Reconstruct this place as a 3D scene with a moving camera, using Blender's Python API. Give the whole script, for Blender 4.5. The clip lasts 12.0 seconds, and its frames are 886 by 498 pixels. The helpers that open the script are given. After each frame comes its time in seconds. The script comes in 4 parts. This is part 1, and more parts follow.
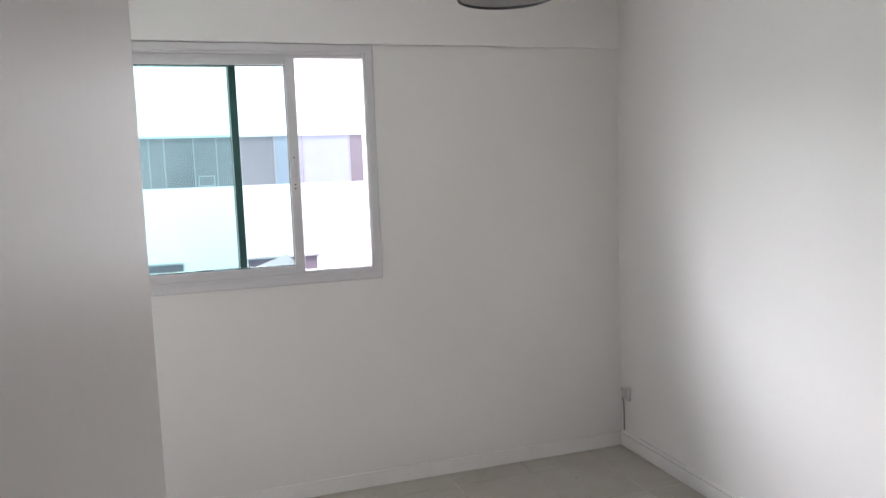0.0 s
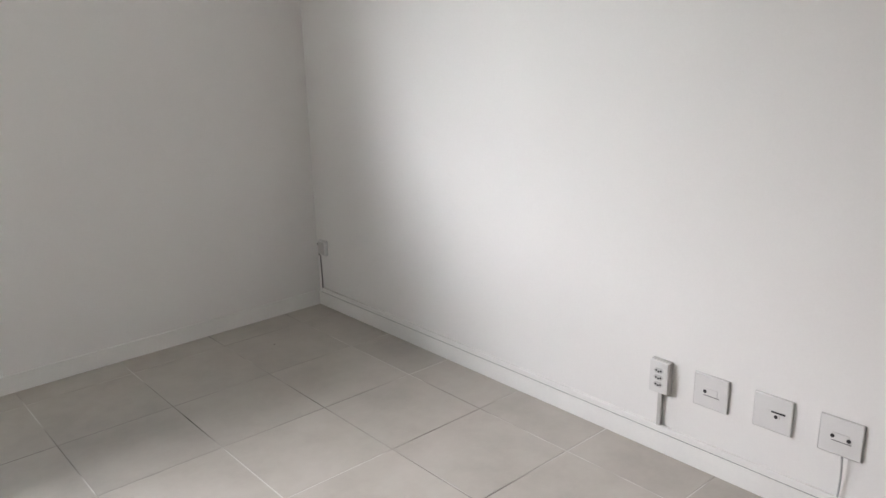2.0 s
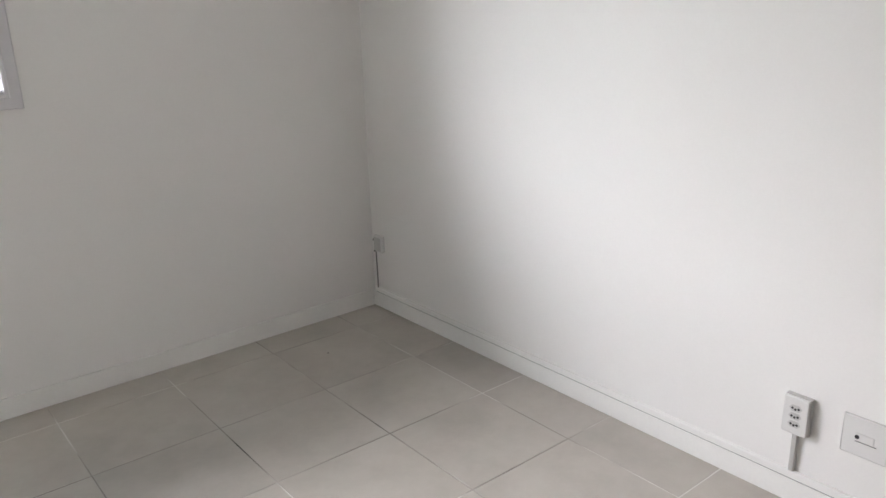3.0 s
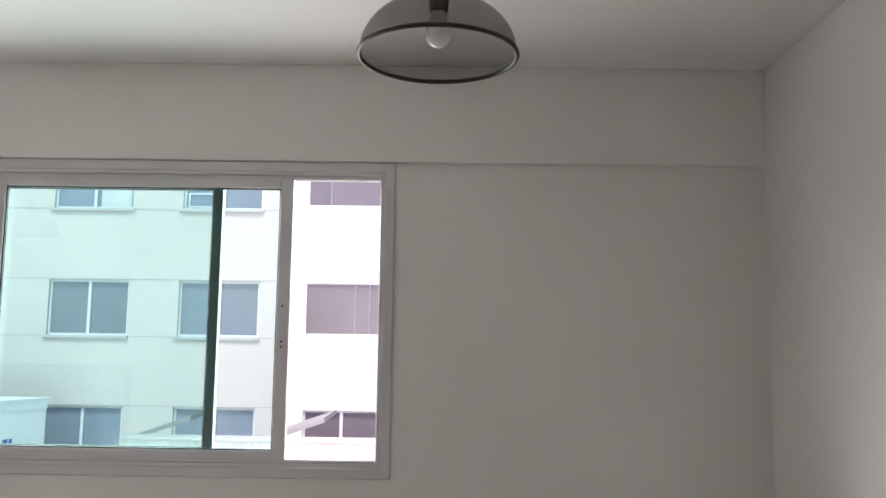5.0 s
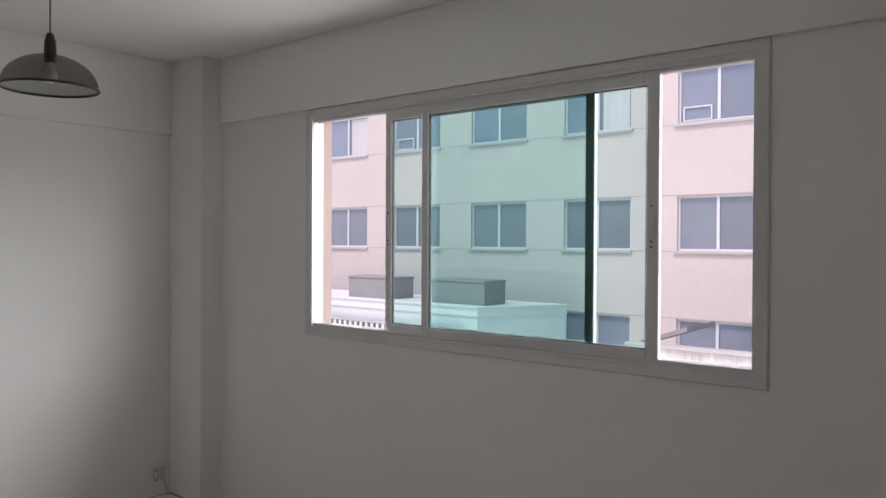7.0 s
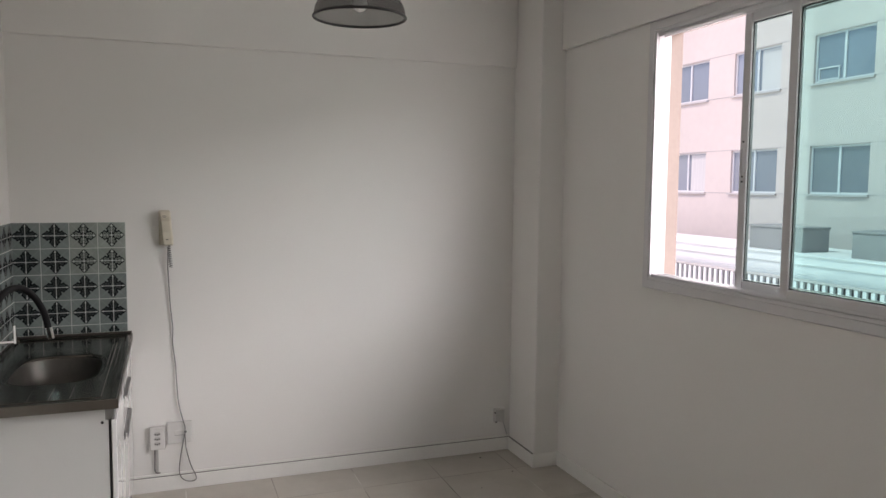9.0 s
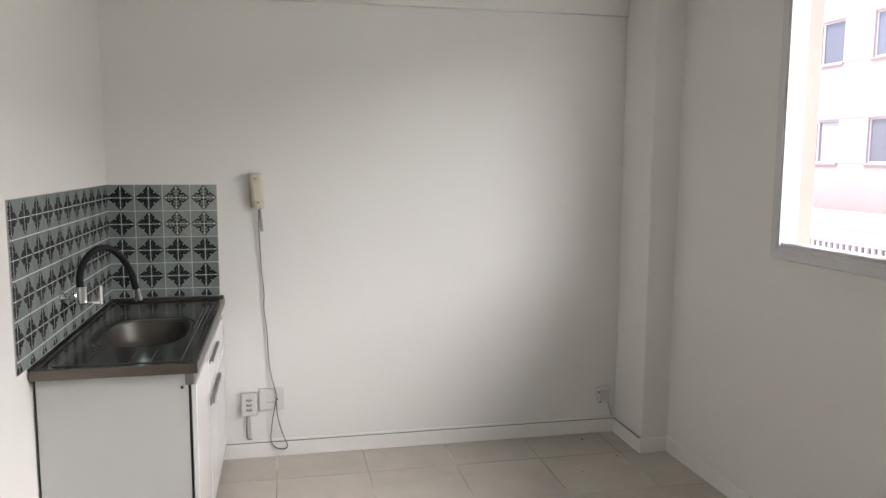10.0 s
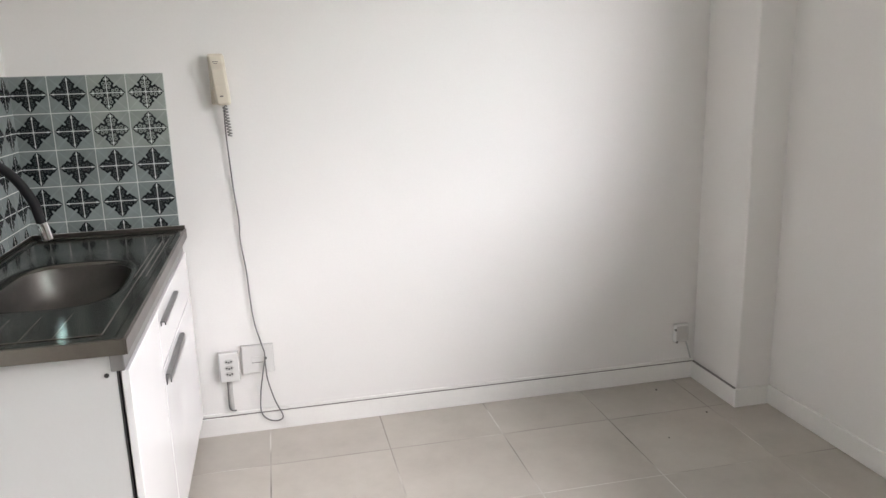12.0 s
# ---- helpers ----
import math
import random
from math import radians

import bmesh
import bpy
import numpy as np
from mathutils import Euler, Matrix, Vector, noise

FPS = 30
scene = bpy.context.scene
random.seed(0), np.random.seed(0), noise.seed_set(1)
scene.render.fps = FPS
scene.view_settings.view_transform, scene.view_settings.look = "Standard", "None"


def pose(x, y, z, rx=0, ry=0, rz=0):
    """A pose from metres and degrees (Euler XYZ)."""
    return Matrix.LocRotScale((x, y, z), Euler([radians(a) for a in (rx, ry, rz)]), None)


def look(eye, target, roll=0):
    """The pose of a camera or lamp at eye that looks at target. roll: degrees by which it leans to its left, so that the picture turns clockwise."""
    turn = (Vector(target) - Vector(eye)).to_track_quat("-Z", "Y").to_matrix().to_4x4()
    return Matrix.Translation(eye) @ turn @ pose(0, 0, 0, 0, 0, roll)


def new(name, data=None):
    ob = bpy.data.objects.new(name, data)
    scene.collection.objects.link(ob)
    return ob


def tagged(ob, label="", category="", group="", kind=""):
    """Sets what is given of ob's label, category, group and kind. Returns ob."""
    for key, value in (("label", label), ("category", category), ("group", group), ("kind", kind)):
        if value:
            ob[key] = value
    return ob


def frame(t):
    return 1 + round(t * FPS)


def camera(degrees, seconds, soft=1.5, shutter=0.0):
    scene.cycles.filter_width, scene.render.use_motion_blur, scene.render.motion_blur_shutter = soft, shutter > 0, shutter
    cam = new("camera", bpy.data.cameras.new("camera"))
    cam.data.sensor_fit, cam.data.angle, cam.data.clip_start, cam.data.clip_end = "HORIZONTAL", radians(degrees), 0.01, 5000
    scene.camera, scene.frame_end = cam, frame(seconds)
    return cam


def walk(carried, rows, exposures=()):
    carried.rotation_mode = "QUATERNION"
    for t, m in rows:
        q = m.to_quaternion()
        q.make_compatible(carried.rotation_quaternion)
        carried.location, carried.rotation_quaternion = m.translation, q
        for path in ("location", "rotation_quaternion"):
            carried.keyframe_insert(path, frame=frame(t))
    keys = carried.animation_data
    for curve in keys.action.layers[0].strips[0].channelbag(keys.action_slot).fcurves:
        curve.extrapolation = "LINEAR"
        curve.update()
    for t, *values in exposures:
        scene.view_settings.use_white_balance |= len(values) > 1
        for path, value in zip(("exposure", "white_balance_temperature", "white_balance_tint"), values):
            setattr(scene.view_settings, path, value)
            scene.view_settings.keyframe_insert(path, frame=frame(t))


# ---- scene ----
cam = camera(60.9, 12.0)
PATH = [
    (0, (2.666, -1.09, 1.713), (3.27, 0.806, 1.514), -2.2),
    (0.5, (2.684, -0.982, 1.68), (3.418, 0.866, 1.467), -2.3),
    (1, (2.705, -0.892, 1.64), (3.608, 0.869, 1.356), -2.8),
    (1.5, (2.748, -0.729, 1.572), (3.832, 0.906, 1.181), -2.6),
    (2, (2.873, -0.636, 1.464), (4.147, 0.806, 0.921), -1.3),
    (2.5, (2.923, -0.409, 1.418), (4.24, 0.949, 0.768), -0.8),
    (2.7, (2.946, -0.305, 1.426), (4.225, 1.085, 0.767), -1.1),
    (4.3, (3.509, -0.071, 1.667), (4.065, 1.849, 1.739), 0.9),
    (4.5, (3.577, -0.068, 1.69), (3.99, 1.877, 1.835), 0.9),
    (4.7, (3.646, -0.066, 1.712), (3.915, 1.905, 1.905), 0.85),
    (5, (3.832, -0.084, 1.74), (3.794, 1.905, 1.953), 0.8),
    (5.5, (4.036, -0.09, 1.754), (3.665, 1.864, 1.964), 1),
    (6, (4.196, 0.009, 1.754), (3.511, 1.881, 1.911), 0.8),
    (6.5, (4.354, 0.059, 1.724), (3.355, 1.79, 1.792), 0.9),
    (7, (4.384, 0.126, 1.679), (3.109, 1.667, 1.661), 0.3),
    (7.5, (4.374, 0.248, 1.661), (2.884, 1.579, 1.578), 0.1),
    (7.7, (4.38, 0.309, 1.65), (2.812, 1.546, 1.557), -0.4),
    (9.3, (4.129, 0.805, 1.637), (2.225, 1.385, 1.447), 0.6),
    (9.5, (4.103, 0.843, 1.636), (2.181, 1.357, 1.432), 0.4),
    (10, (3.945, 0.843, 1.569), (2.003, 1.256, 1.332), 0.3),
    (10.5, (3.736, 0.9, 1.527), (1.785, 1.235, 1.241), 0.2),
    (11, (3.513, 0.884, 1.434), (1.56, 1.164, 1.11), -0.6),
    (11.5, (3.285, 0.881, 1.348), (1.339, 1.184, 1.001), -1.6),
    (12, (2.953, 0.888, 1.407), (1.051, 1.306, 0.952), -1.7),
]
EXPOSURES = [(0, 2.9, 6500, 21), (0.6, 2.8, 6500, 21), (1.4, 2.4, 6600, 21), (2.0, 2.85, 6650, 20), (2.5, 2.9, 6600, 20), (4.3, 3.0, 6800, 21), (5.0, 2.3, 6900, 22), (5.5, 1.88, 6950, 21), (6.5, 1.65, 6950, 21), (7.2, 1.55, 6800, 21), (7.7, 1.55, 6750, 20), (9.5, 2.03, 7150, 22), (10.5, 2.45, 6950, 20), (11.5, 2.62, 6800, 20), (12, 2.75, 6850, 21)]
walk(cam, [(t, look(eye, target, roll)) for t, eye, target, roll in PATH], EXPOSURES)

# ---- world, sun, sky light ----
world = bpy.data.worlds.new("sky")
scene.world = world
world.use_nodes = True
wn = world.node_tree.nodes
sky = wn.new("ShaderNodeTexSky")
sky.sky_type = "NISHITA"
sky.sun_disc = False
sky.sun_elevation = radians(62)
sky.sun_rotation = radians(200)
wn["Background"].inputs["Strength"].default_value = 0.09
world.node_tree.links.new(sky.outputs["Color"], wn["Background"].inputs["Color"])

sun_data = bpy.data.lights.new("sun", "SUN")
sun_data.energy = 0.88
sun_data.angle = radians(12)
sun_data.color = (1.0, 0.96, 0.93)
sun = new("sun", sun_data)
sun.matrix_world = look((-5, -12, 53), (0, 15, 0))

# daylight at the window opening: the bright facade and yard opposite
low_sky = bpy.data.lights.new("window_daylight", "AREA")
low_sky.shape = "RECTANGLE"
low_sky.size, low_sky.size_y = 12.0, 2.4
low_sky.energy = 64
low_sky.color = (1.0, 0.975, 0.95)
low_ob = new("window_daylight", low_sky)
low_ob.matrix_world = look((2.36, 3.6, 1.35), (2.36, 1.0, 1.35))

# sky seen steeply over the roof opposite
high_sky = bpy.data.lights.new("high_skylight", "AREA")
high_sky.shape = "RECTANGLE"
high_sky.size, high_sky.size_y = 36.0, 5.0
high_sky.energy = 2050
high_sky.color = (0.93, 0.96, 1.0)
high_ob = new("high_skylight", high_sky)
high_ob.matrix_world = look((2.36, 8.6, 5.6), (2.36, 2.9, 1.7))

# ---- materials ----
def links(m):
    return m.node_tree.nodes, m.node_tree.links


def principled(name, color, rough=0.5, metal=0.0):
    m = bpy.data.materials.new(name)
    m.use_nodes = True
    b = m.node_tree.nodes["Principled BSDF"]
    b.inputs["Base Color"].default_value = (*color, 1)
    b.inputs["Roughness"].default_value = rough
    b.inputs["Metallic"].default_value = metal
    return m


def surface(name, color, rough=0.5, metal=0.0, coarse=1.5, fine=60.0, vary=0.12, bump=0.05, per_piece=0.0, stretch=(1, 1, 1)):
    """Colour and roughness that vary at two scales, with fine relief."""
    m = principled(name, color, rough, metal)
    n, l = links(m)
    b = n["Principled BSDF"]
    tc = n.new("ShaderNodeTexCoord")
    mp = n.new("ShaderNodeMapping")
    mp.inputs["Scale"].default_value = stretch
    info = n.new("ShaderNodeObjectInfo")
    add = n.new("ShaderNodeVectorMath")
    add.operation = "MULTIPLY_ADD"
    add.inputs[1].default_value = (37.0, 17.0, 53.0)
    comb = n.new("ShaderNodeCombineXYZ")
    for k in range(3):
        l.new(info.outputs["Random"], comb.inputs[k])
    l.new(comb.outputs[0], add.inputs[0])
    l.new(tc.outputs["Object"], add.inputs[2])
    l.new(add.outputs[0], mp.inputs["Vector"])
    n1 = n.new("ShaderNodeTexNoise")
    n1.inputs["Scale"].default_value = coarse
    n1.inputs["Detail"].default_value = 4
    n2 = n.new("ShaderNodeTexNoise")
    n2.inputs["Scale"].default_value = fine
    n2.inputs["Detail"].default_value = 3
    l.new(mp.outputs[0], n1.inputs["Vector"])
    l.new(mp.outputs[0], n2.inputs["Vector"])
    s = n.new("ShaderNodeMath")
    s.operation = "MULTIPLY_ADD"
    s.inputs[1].default_value = 0.35
    l.new(n2.outputs["Fac"], s.inputs[0])
    l.new(n1.outputs["Fac"], s.inputs[2])
    ramp = n.new("ShaderNodeMapRange")
    ramp.inputs["From Min"].default_value = 0.35
    ramp.inputs["From Max"].default_value = 1.0
    ramp.inputs["To Min"].default_value = 1 - vary
    ramp.inputs["To Max"].default_value = 1 + vary * 0.6
    l.new(s.outputs[0], ramp.inputs["Value"])
    val = ramp.outputs[0]
    if per_piece:
        pr = n.new("ShaderNodeMapRange")
        pr.inputs["To Min"].default_value = 1 - per_piece
        pr.inputs["To Max"].default_value = 1 + per_piece
        l.new(info.outputs["Random"], pr.inputs["Value"])
        mu = n.new("ShaderNodeMath")
        mu.operation = "MULTIPLY"
        l.new(val, mu.inputs[0])
        l.new(pr.outputs[0], mu.inputs[1])
        val = mu.outputs[0]
    sc = n.new("ShaderNodeVectorMath")
    sc.operation = "SCALE"
    sc.inputs[0].default_value = color
    l.new(val, sc.inputs["Scale"])
    l.new(sc.outputs[0], b.inputs["Base Color"])
    rr = n.new("ShaderNodeMapRange")
    rr.inputs["To Min"].default_value = max(0.02, rough - 0.1)
    rr.inputs["To Max"].default_value = min(1.0, rough + 0.1)
    l.new(n1.outputs["Fac"], rr.inputs["Value"])
    l.new(rr.outputs[0], b.inputs["Roughness"])
    if bump:
        bp = n.new("ShaderNodeBump")
        bp.inputs["Strength"].default_value = bump
        bp.inputs["Distance"].default_value = 0.004
        l.new(s.outputs[0], bp.inputs["Height"])
        l.new(bp.outputs[0], b.inputs["Normal"])
    return m


def ramp_node(n, l, fac, stops):
    r = n.new("ShaderNodeValToRGB")
    e = r.color_ramp.elements
    while len(e) < len(stops):
        e.new(0.5)
    for k, (p, c) in enumerate(stops):
        e[k].position = p
        e[k].color = (*c, 1)
    l.new(fac, r.inputs["Fac"])
    return r.outputs["Color"]


def porcelain_material():
    """Matt beige porcelain with soft clouding, slightly different from tile to tile."""
    m = principled("beige_porcelain", (0.42, 0.39, 0.35), 0.4)
    n, l = links(m)
    b = n["Principled BSDF"]
    geo = n.new("ShaderNodeNewGeometry")
    info = n.new("ShaderNodeObjectInfo")
    off = n.new("ShaderNodeVectorMath")
    off.operation = "MULTIPLY_ADD"
    comb = n.new("ShaderNodeCombineXYZ")
    for k in range(3):
        l.new(info.outputs["Random"], comb.inputs[k])
    l.new(comb.outputs[0], off.inputs[0])
    off.inputs[1].default_value = (3.0, 2.0, 1.0)
    l.new(geo.outputs["Position"], off.inputs[2])
    cloud = n.new("ShaderNodeTexNoise")
    cloud.inputs["Scale"].default_value = 3.5
    cloud.inputs["Detail"].default_value = 6
    cloud.inputs["Roughness"].default_value = 0.65
    l.new(off.outputs[0], cloud.inputs["Vector"])
    col = ramp_node(n, l, cloud.outputs["Fac"], [(0.25, (0.385, 0.355, 0.31)), (0.5, (0.455, 0.422, 0.372)), (0.75, (0.515, 0.48, 0.43))])
    tone = n.new("ShaderNodeMapRange")
    tone.inputs["To Min"].default_value = 0.96
    tone.inputs["To Max"].default_value = 1.04
    l.new(info.outputs["Random"], tone.inputs["Value"])
    sc = n.new("ShaderNodeVectorMath")
    sc.operation = "SCALE"
    l.new(col, sc.inputs[0])
    l.new(tone.outputs[0], sc.inputs["Scale"])
    l.new(sc.outputs[0], b.inputs["Base Color"])
    rr = n.new("ShaderNodeMapRange")
    rr.inputs["To Min"].default_value = 0.30
    rr.inputs["To Max"].default_value = 0.50
    l.new(cloud.outputs["Fac"], rr.inputs["Value"])
    l.new(rr.outputs[0], b.inputs["Roughness"])
    return m


def grout_material():
    """Grout that is mostly tile-coloured, grimy in some stretches and chalky in others."""
    m = principled("patchy_grout", (0.4, 0.37, 0.33), 0.9)
    n, l = links(m)
    geo = n.new("ShaderNodeNewGeometry")
    nz = n.new("ShaderNodeTexNoise")
    nz.inputs["Scale"].default_value = 1.7
    nz.inputs["Detail"].default_value = 3
    l.new(geo.outputs["Position"], nz.inputs["Vector"])
    col = ramp_node(n, l, nz.outputs["Fac"], [(0.33, (0.06, 0.055, 0.05)), (0.40, (0.27, 0.25, 0.225)), (0.50, (0.40, 0.37, 0.33)), (0.58, (0.66, 0.64, 0.60))])
    l.new(col, n["Principled BSDF"].inputs["Base Color"])
    return m


M_WALL = surface("white_wall_paint", (0.775, 0.76, 0.735), 0.55, coarse=0.9, fine=140, vary=0.05, bump=0.12)
M_CEIL = surface("white_ceiling_paint", (0.80, 0.79, 0.77), 0.7, coarse=0.8, fine=110, vary=0.05, bump=0.1)
M_BASE = surface("white_skirting_paint", (0.80, 0.79, 0.76), 0.4, coarse=3, fine=90, vary=0.08, bump=0.06)
M_TILE = porcelain_material()
M_GROUT = grout_material()
M_ALU = surface("white_painted_aluminium", (0.62, 0.61, 0.62), 0.35, coarse=4, fine=120, vary=0.05, bump=0.01)
M_ALU_DARK = principled("black_glazing_gasket", (0.02, 0.025, 0.025), 0.6)
M_FELT = principled("dark_green_weatherstrip", (0.02, 0.055, 0.05), 0.8)
M_PLASTIC = surface("white_socket_plastic", (0.66, 0.65, 0.63), 0.35, coarse=8, fine=150, vary=0.05, bump=0.0)
M_PLASTIC2 = surface("grey_socket_module", (0.50, 0.49, 0.47), 0.4, coarse=8, fine=150, vary=0.05, bump=0.0)
M_DARK = principled("dark_hole", (0.02, 0.02, 0.02), 0.7)
M_CABLE = principled("grey_cable", (0.16, 0.155, 0.15), 0.5)
M_PALE_CABLE = principled("pale_grey_cable", (0.45, 0.45, 0.44), 0.5)
# dark seam colour holds the shade of thin gaps
M_SEAM = surface("shaded_duct_seam", (0.22, 0.21, 0.20), 0.8, coarse=3, fine=60, vary=0.4, bump=0.0)
M_BEIGE = surface("aged_beige_plastic", (0.62, 0.57, 0.47), 0.4, coarse=10, fine=100, vary=0.06, bump=0.0)
M_LAM = surface("white_laminate", (0.53, 0.54, 0.53), 0.45, coarse=2, fine=120, vary=0.04, bump=0.01)
M_GLOSS = surface("white_gloss_lacquer", (0.70, 0.705, 0.70), 0.08, coarse=2, fine=20, vary=0.02, bump=0.004)
# sheet colour set low, reflections of the dark tiles put into it
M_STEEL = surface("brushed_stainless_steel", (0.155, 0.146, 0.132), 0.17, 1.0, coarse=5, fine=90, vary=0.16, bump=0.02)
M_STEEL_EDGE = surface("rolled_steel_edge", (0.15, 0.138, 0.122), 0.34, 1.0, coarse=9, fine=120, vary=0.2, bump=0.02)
# darker satin copy of the steel, the basin's shade put into its colour
M_BOWL = surface("shaded_satin_steel_bowl", (0.115, 0.108, 0.100), 0.48, 1.0, coarse=6, fine=90, vary=0.2, bump=0.02)
M_CHROME = principled("chrome", (0.85, 0.85, 0.86), 0.06, 1.0)
M_RUBBER = principled("black_rubber_hose", (0.008, 0.008, 0.009), 0.6)
M_RUBBER.node_tree.nodes["Principled BSDF"].inputs["Specular IOR Level"].default_value = 0.25
M_HANDLE = surface("satin_aluminium_handle", (0.26, 0.26, 0.26), 0.35, 0.9, coarse=20, fine=200, vary=0.08, bump=0.0)
M_BLACK = principled("black_lacquered_metal", (0.012, 0.012, 0.012), 0.4)
M_EDGE = principled("black_cabinet_edge", (0.015, 0.015, 0.015), 0.6)
M_BULB = principled("opal_bulb_glass", (0.75, 0.75, 0.74), 0.12)
M_MARK = principled("dark_printed_mark", (0.12, 0.11, 0.10), 0.6)

# outside
M_FAC_W = surface("pinkish_beige_render", (0.58, 0.485, 0.45), 0.9, coarse=0.35, fine=6, vary=0.10, bump=0.05)
M_REVEAL = surface("beige_reveal_render", (0.27, 0.215, 0.19), 0.9, coarse=3, fine=40, vary=0.15, bump=0.1)
M_FAC_E = surface("pale_cream_render", (0.70, 0.655, 0.62), 0.9, coarse=0.4, fine=6, vary=0.08, bump=0.05)
M_FAC_SILL = surface("grey_stone_sill", (0.47, 0.42, 0.41), 0.8, coarse=2, fine=20, vary=0.12, bump=0.05)
M_FAC_FRAME = surface("pale_aluminium_frame", (0.62, 0.59, 0.60), 0.5, coarse=2, fine=20, vary=0.05, bump=0.0)
M_JOINT = principled("render_joint", (0.40, 0.35, 0.34), 0.9)
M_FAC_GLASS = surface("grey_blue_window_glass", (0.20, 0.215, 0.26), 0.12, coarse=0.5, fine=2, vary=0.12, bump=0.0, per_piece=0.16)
M_BLIND = surface("mauve_glazing_panel", (0.14, 0.117, 0.13), 0.2, coarse=0.8, fine=3, vary=0.15, bump=0.0, per_piece=0.18)
M_CURTAIN = surface("pale_curtain", (0.55, 0.51, 0.50), 0.8, coarse=3, fine=30, vary=0.15, bump=0.1, stretch=(6, 6, 0.3))
M_BLOCK = surface("grey_block_render", (0.27, 0.25, 0.245), 0.9, coarse=1.2, fine=20, vary=0.15, bump=0.1)
M_POST = surface("dull_mauve_post", (0.26, 0.23, 0.25), 0.5, coarse=2, fine=20, vary=0.05, bump=0.0)
M_CONC = surface("weathered_concrete", (0.46, 0.42, 0.40), 0.9, coarse=1.5, fine=25, vary=0.2, bump=0.15)
M_WHITEOUT = surface("white_outdoor_paint", (0.66, 0.63, 0.62), 0.7, coarse=0.8, fine=15, vary=0.1, bump=0.05)
M_STAIN = surface("rain_streaked_wall", (0.62, 0.57, 0.54), 0.85, coarse=2.2, fine=14, vary=0.5, bump=0.05, stretch=(2.5, 2.5, 0.35))
M_GROUND = surface("pale_paving", (0.52, 0.50, 0.475), 0.9, coarse=0.3, fine=4, vary=0.2, bump=0.1)
M_BLUE = principled("blue_sign_paint", (0.05, 0.10, 0.25), 0.6)


def glass_material():
    m = bpy.data.materials.new("green_tinted_glass")
    m.use_nodes = True
    n, l = links(m)
    n.clear()
    out = n.new("ShaderNodeOutputMaterial")
    tr = n.new("ShaderNodeBsdfTransparent")
    tr.inputs["Color"].default_value = (0.82, 0.94, 0.92, 1)
    gl = n.new("ShaderNodeBsdfGlossy")
    gl.inputs["Roughness"].default_value = 0.02
    lw = n.new("ShaderNodeLayerWeight")
    lw.inputs["Blend"].default_value = 0.5
    pw = n.new("ShaderNodeMath")
    pw.operation = "POWER"
    pw.inputs[1].default_value = 4.0
    l.new(lw.outputs["Facing"], pw.inputs[0])
    fr = n.new("ShaderNodeMath")
    fr.operation = "MULTIPLY_ADD"
    fr.inputs[1].default_value = 0.5
    fr.inputs[2].default_value = 0.025
    l.new(pw.outputs[0], fr.inputs[0])
    mx = n.new("ShaderNodeMixShader")
    l.new(fr.outputs[0], mx.inputs[0])
    l.new(tr.outputs[0], mx.inputs[1])
    l.new(gl.outputs[0], mx.inputs[2])
    l.new(mx.outputs[0], out.inputs["Surface"])
    return m


def wire_mesh_material():
    """Black woven wire: fine holes between the wires."""
    m = bpy.data.materials.new("black_wire_mesh")
    m.use_nodes = True
    n, l = links(m)
    b = n["Principled BSDF"]
    b.inputs["Base Color"].default_value = (0.015, 0.015, 0.016, 1)
    b.inputs["Roughness"].default_value = 0.45
    tc = n.new("ShaderNodeTexCoord")
    noise_t = n.new("ShaderNodeTexNoise")
    noise_t.inputs["Scale"].default_value = 9
    l.new(tc.outputs["Object"], noise_t.inputs["Vector"])
    mr = n.new("ShaderNodeMapRange")
    mr.inputs["To Min"].default_value = 0.27
    mr.inputs["To Max"].default_value = 0.38
    l.new(noise_t.outputs["Fac"], mr.inputs["Value"])
    tr = n.new("ShaderNodeBsdfTransparent")
    mx = n.new("ShaderNodeMixShader")
    l.new(mr.outputs[0], mx.inputs[0])
    l.new(tr.outputs[0], mx.inputs[1])
    l.new(b.outputs[0], mx.inputs[2])
    l.new(mx.outputs[0], n["Material Output"].inputs["Surface"])
    return m


def math_node(n, l, op, a, b=None, c=None):
    k = n.new("ShaderNodeMath")
    k.operation = op
    for i, v in enumerate((a, b, c)):
        if v is None:
            continue
        if isinstance(v, (int, float)):
            k.inputs[i].default_value = v
        else:
            l.new(v, k.inputs[i])
    return k.outputs[0]


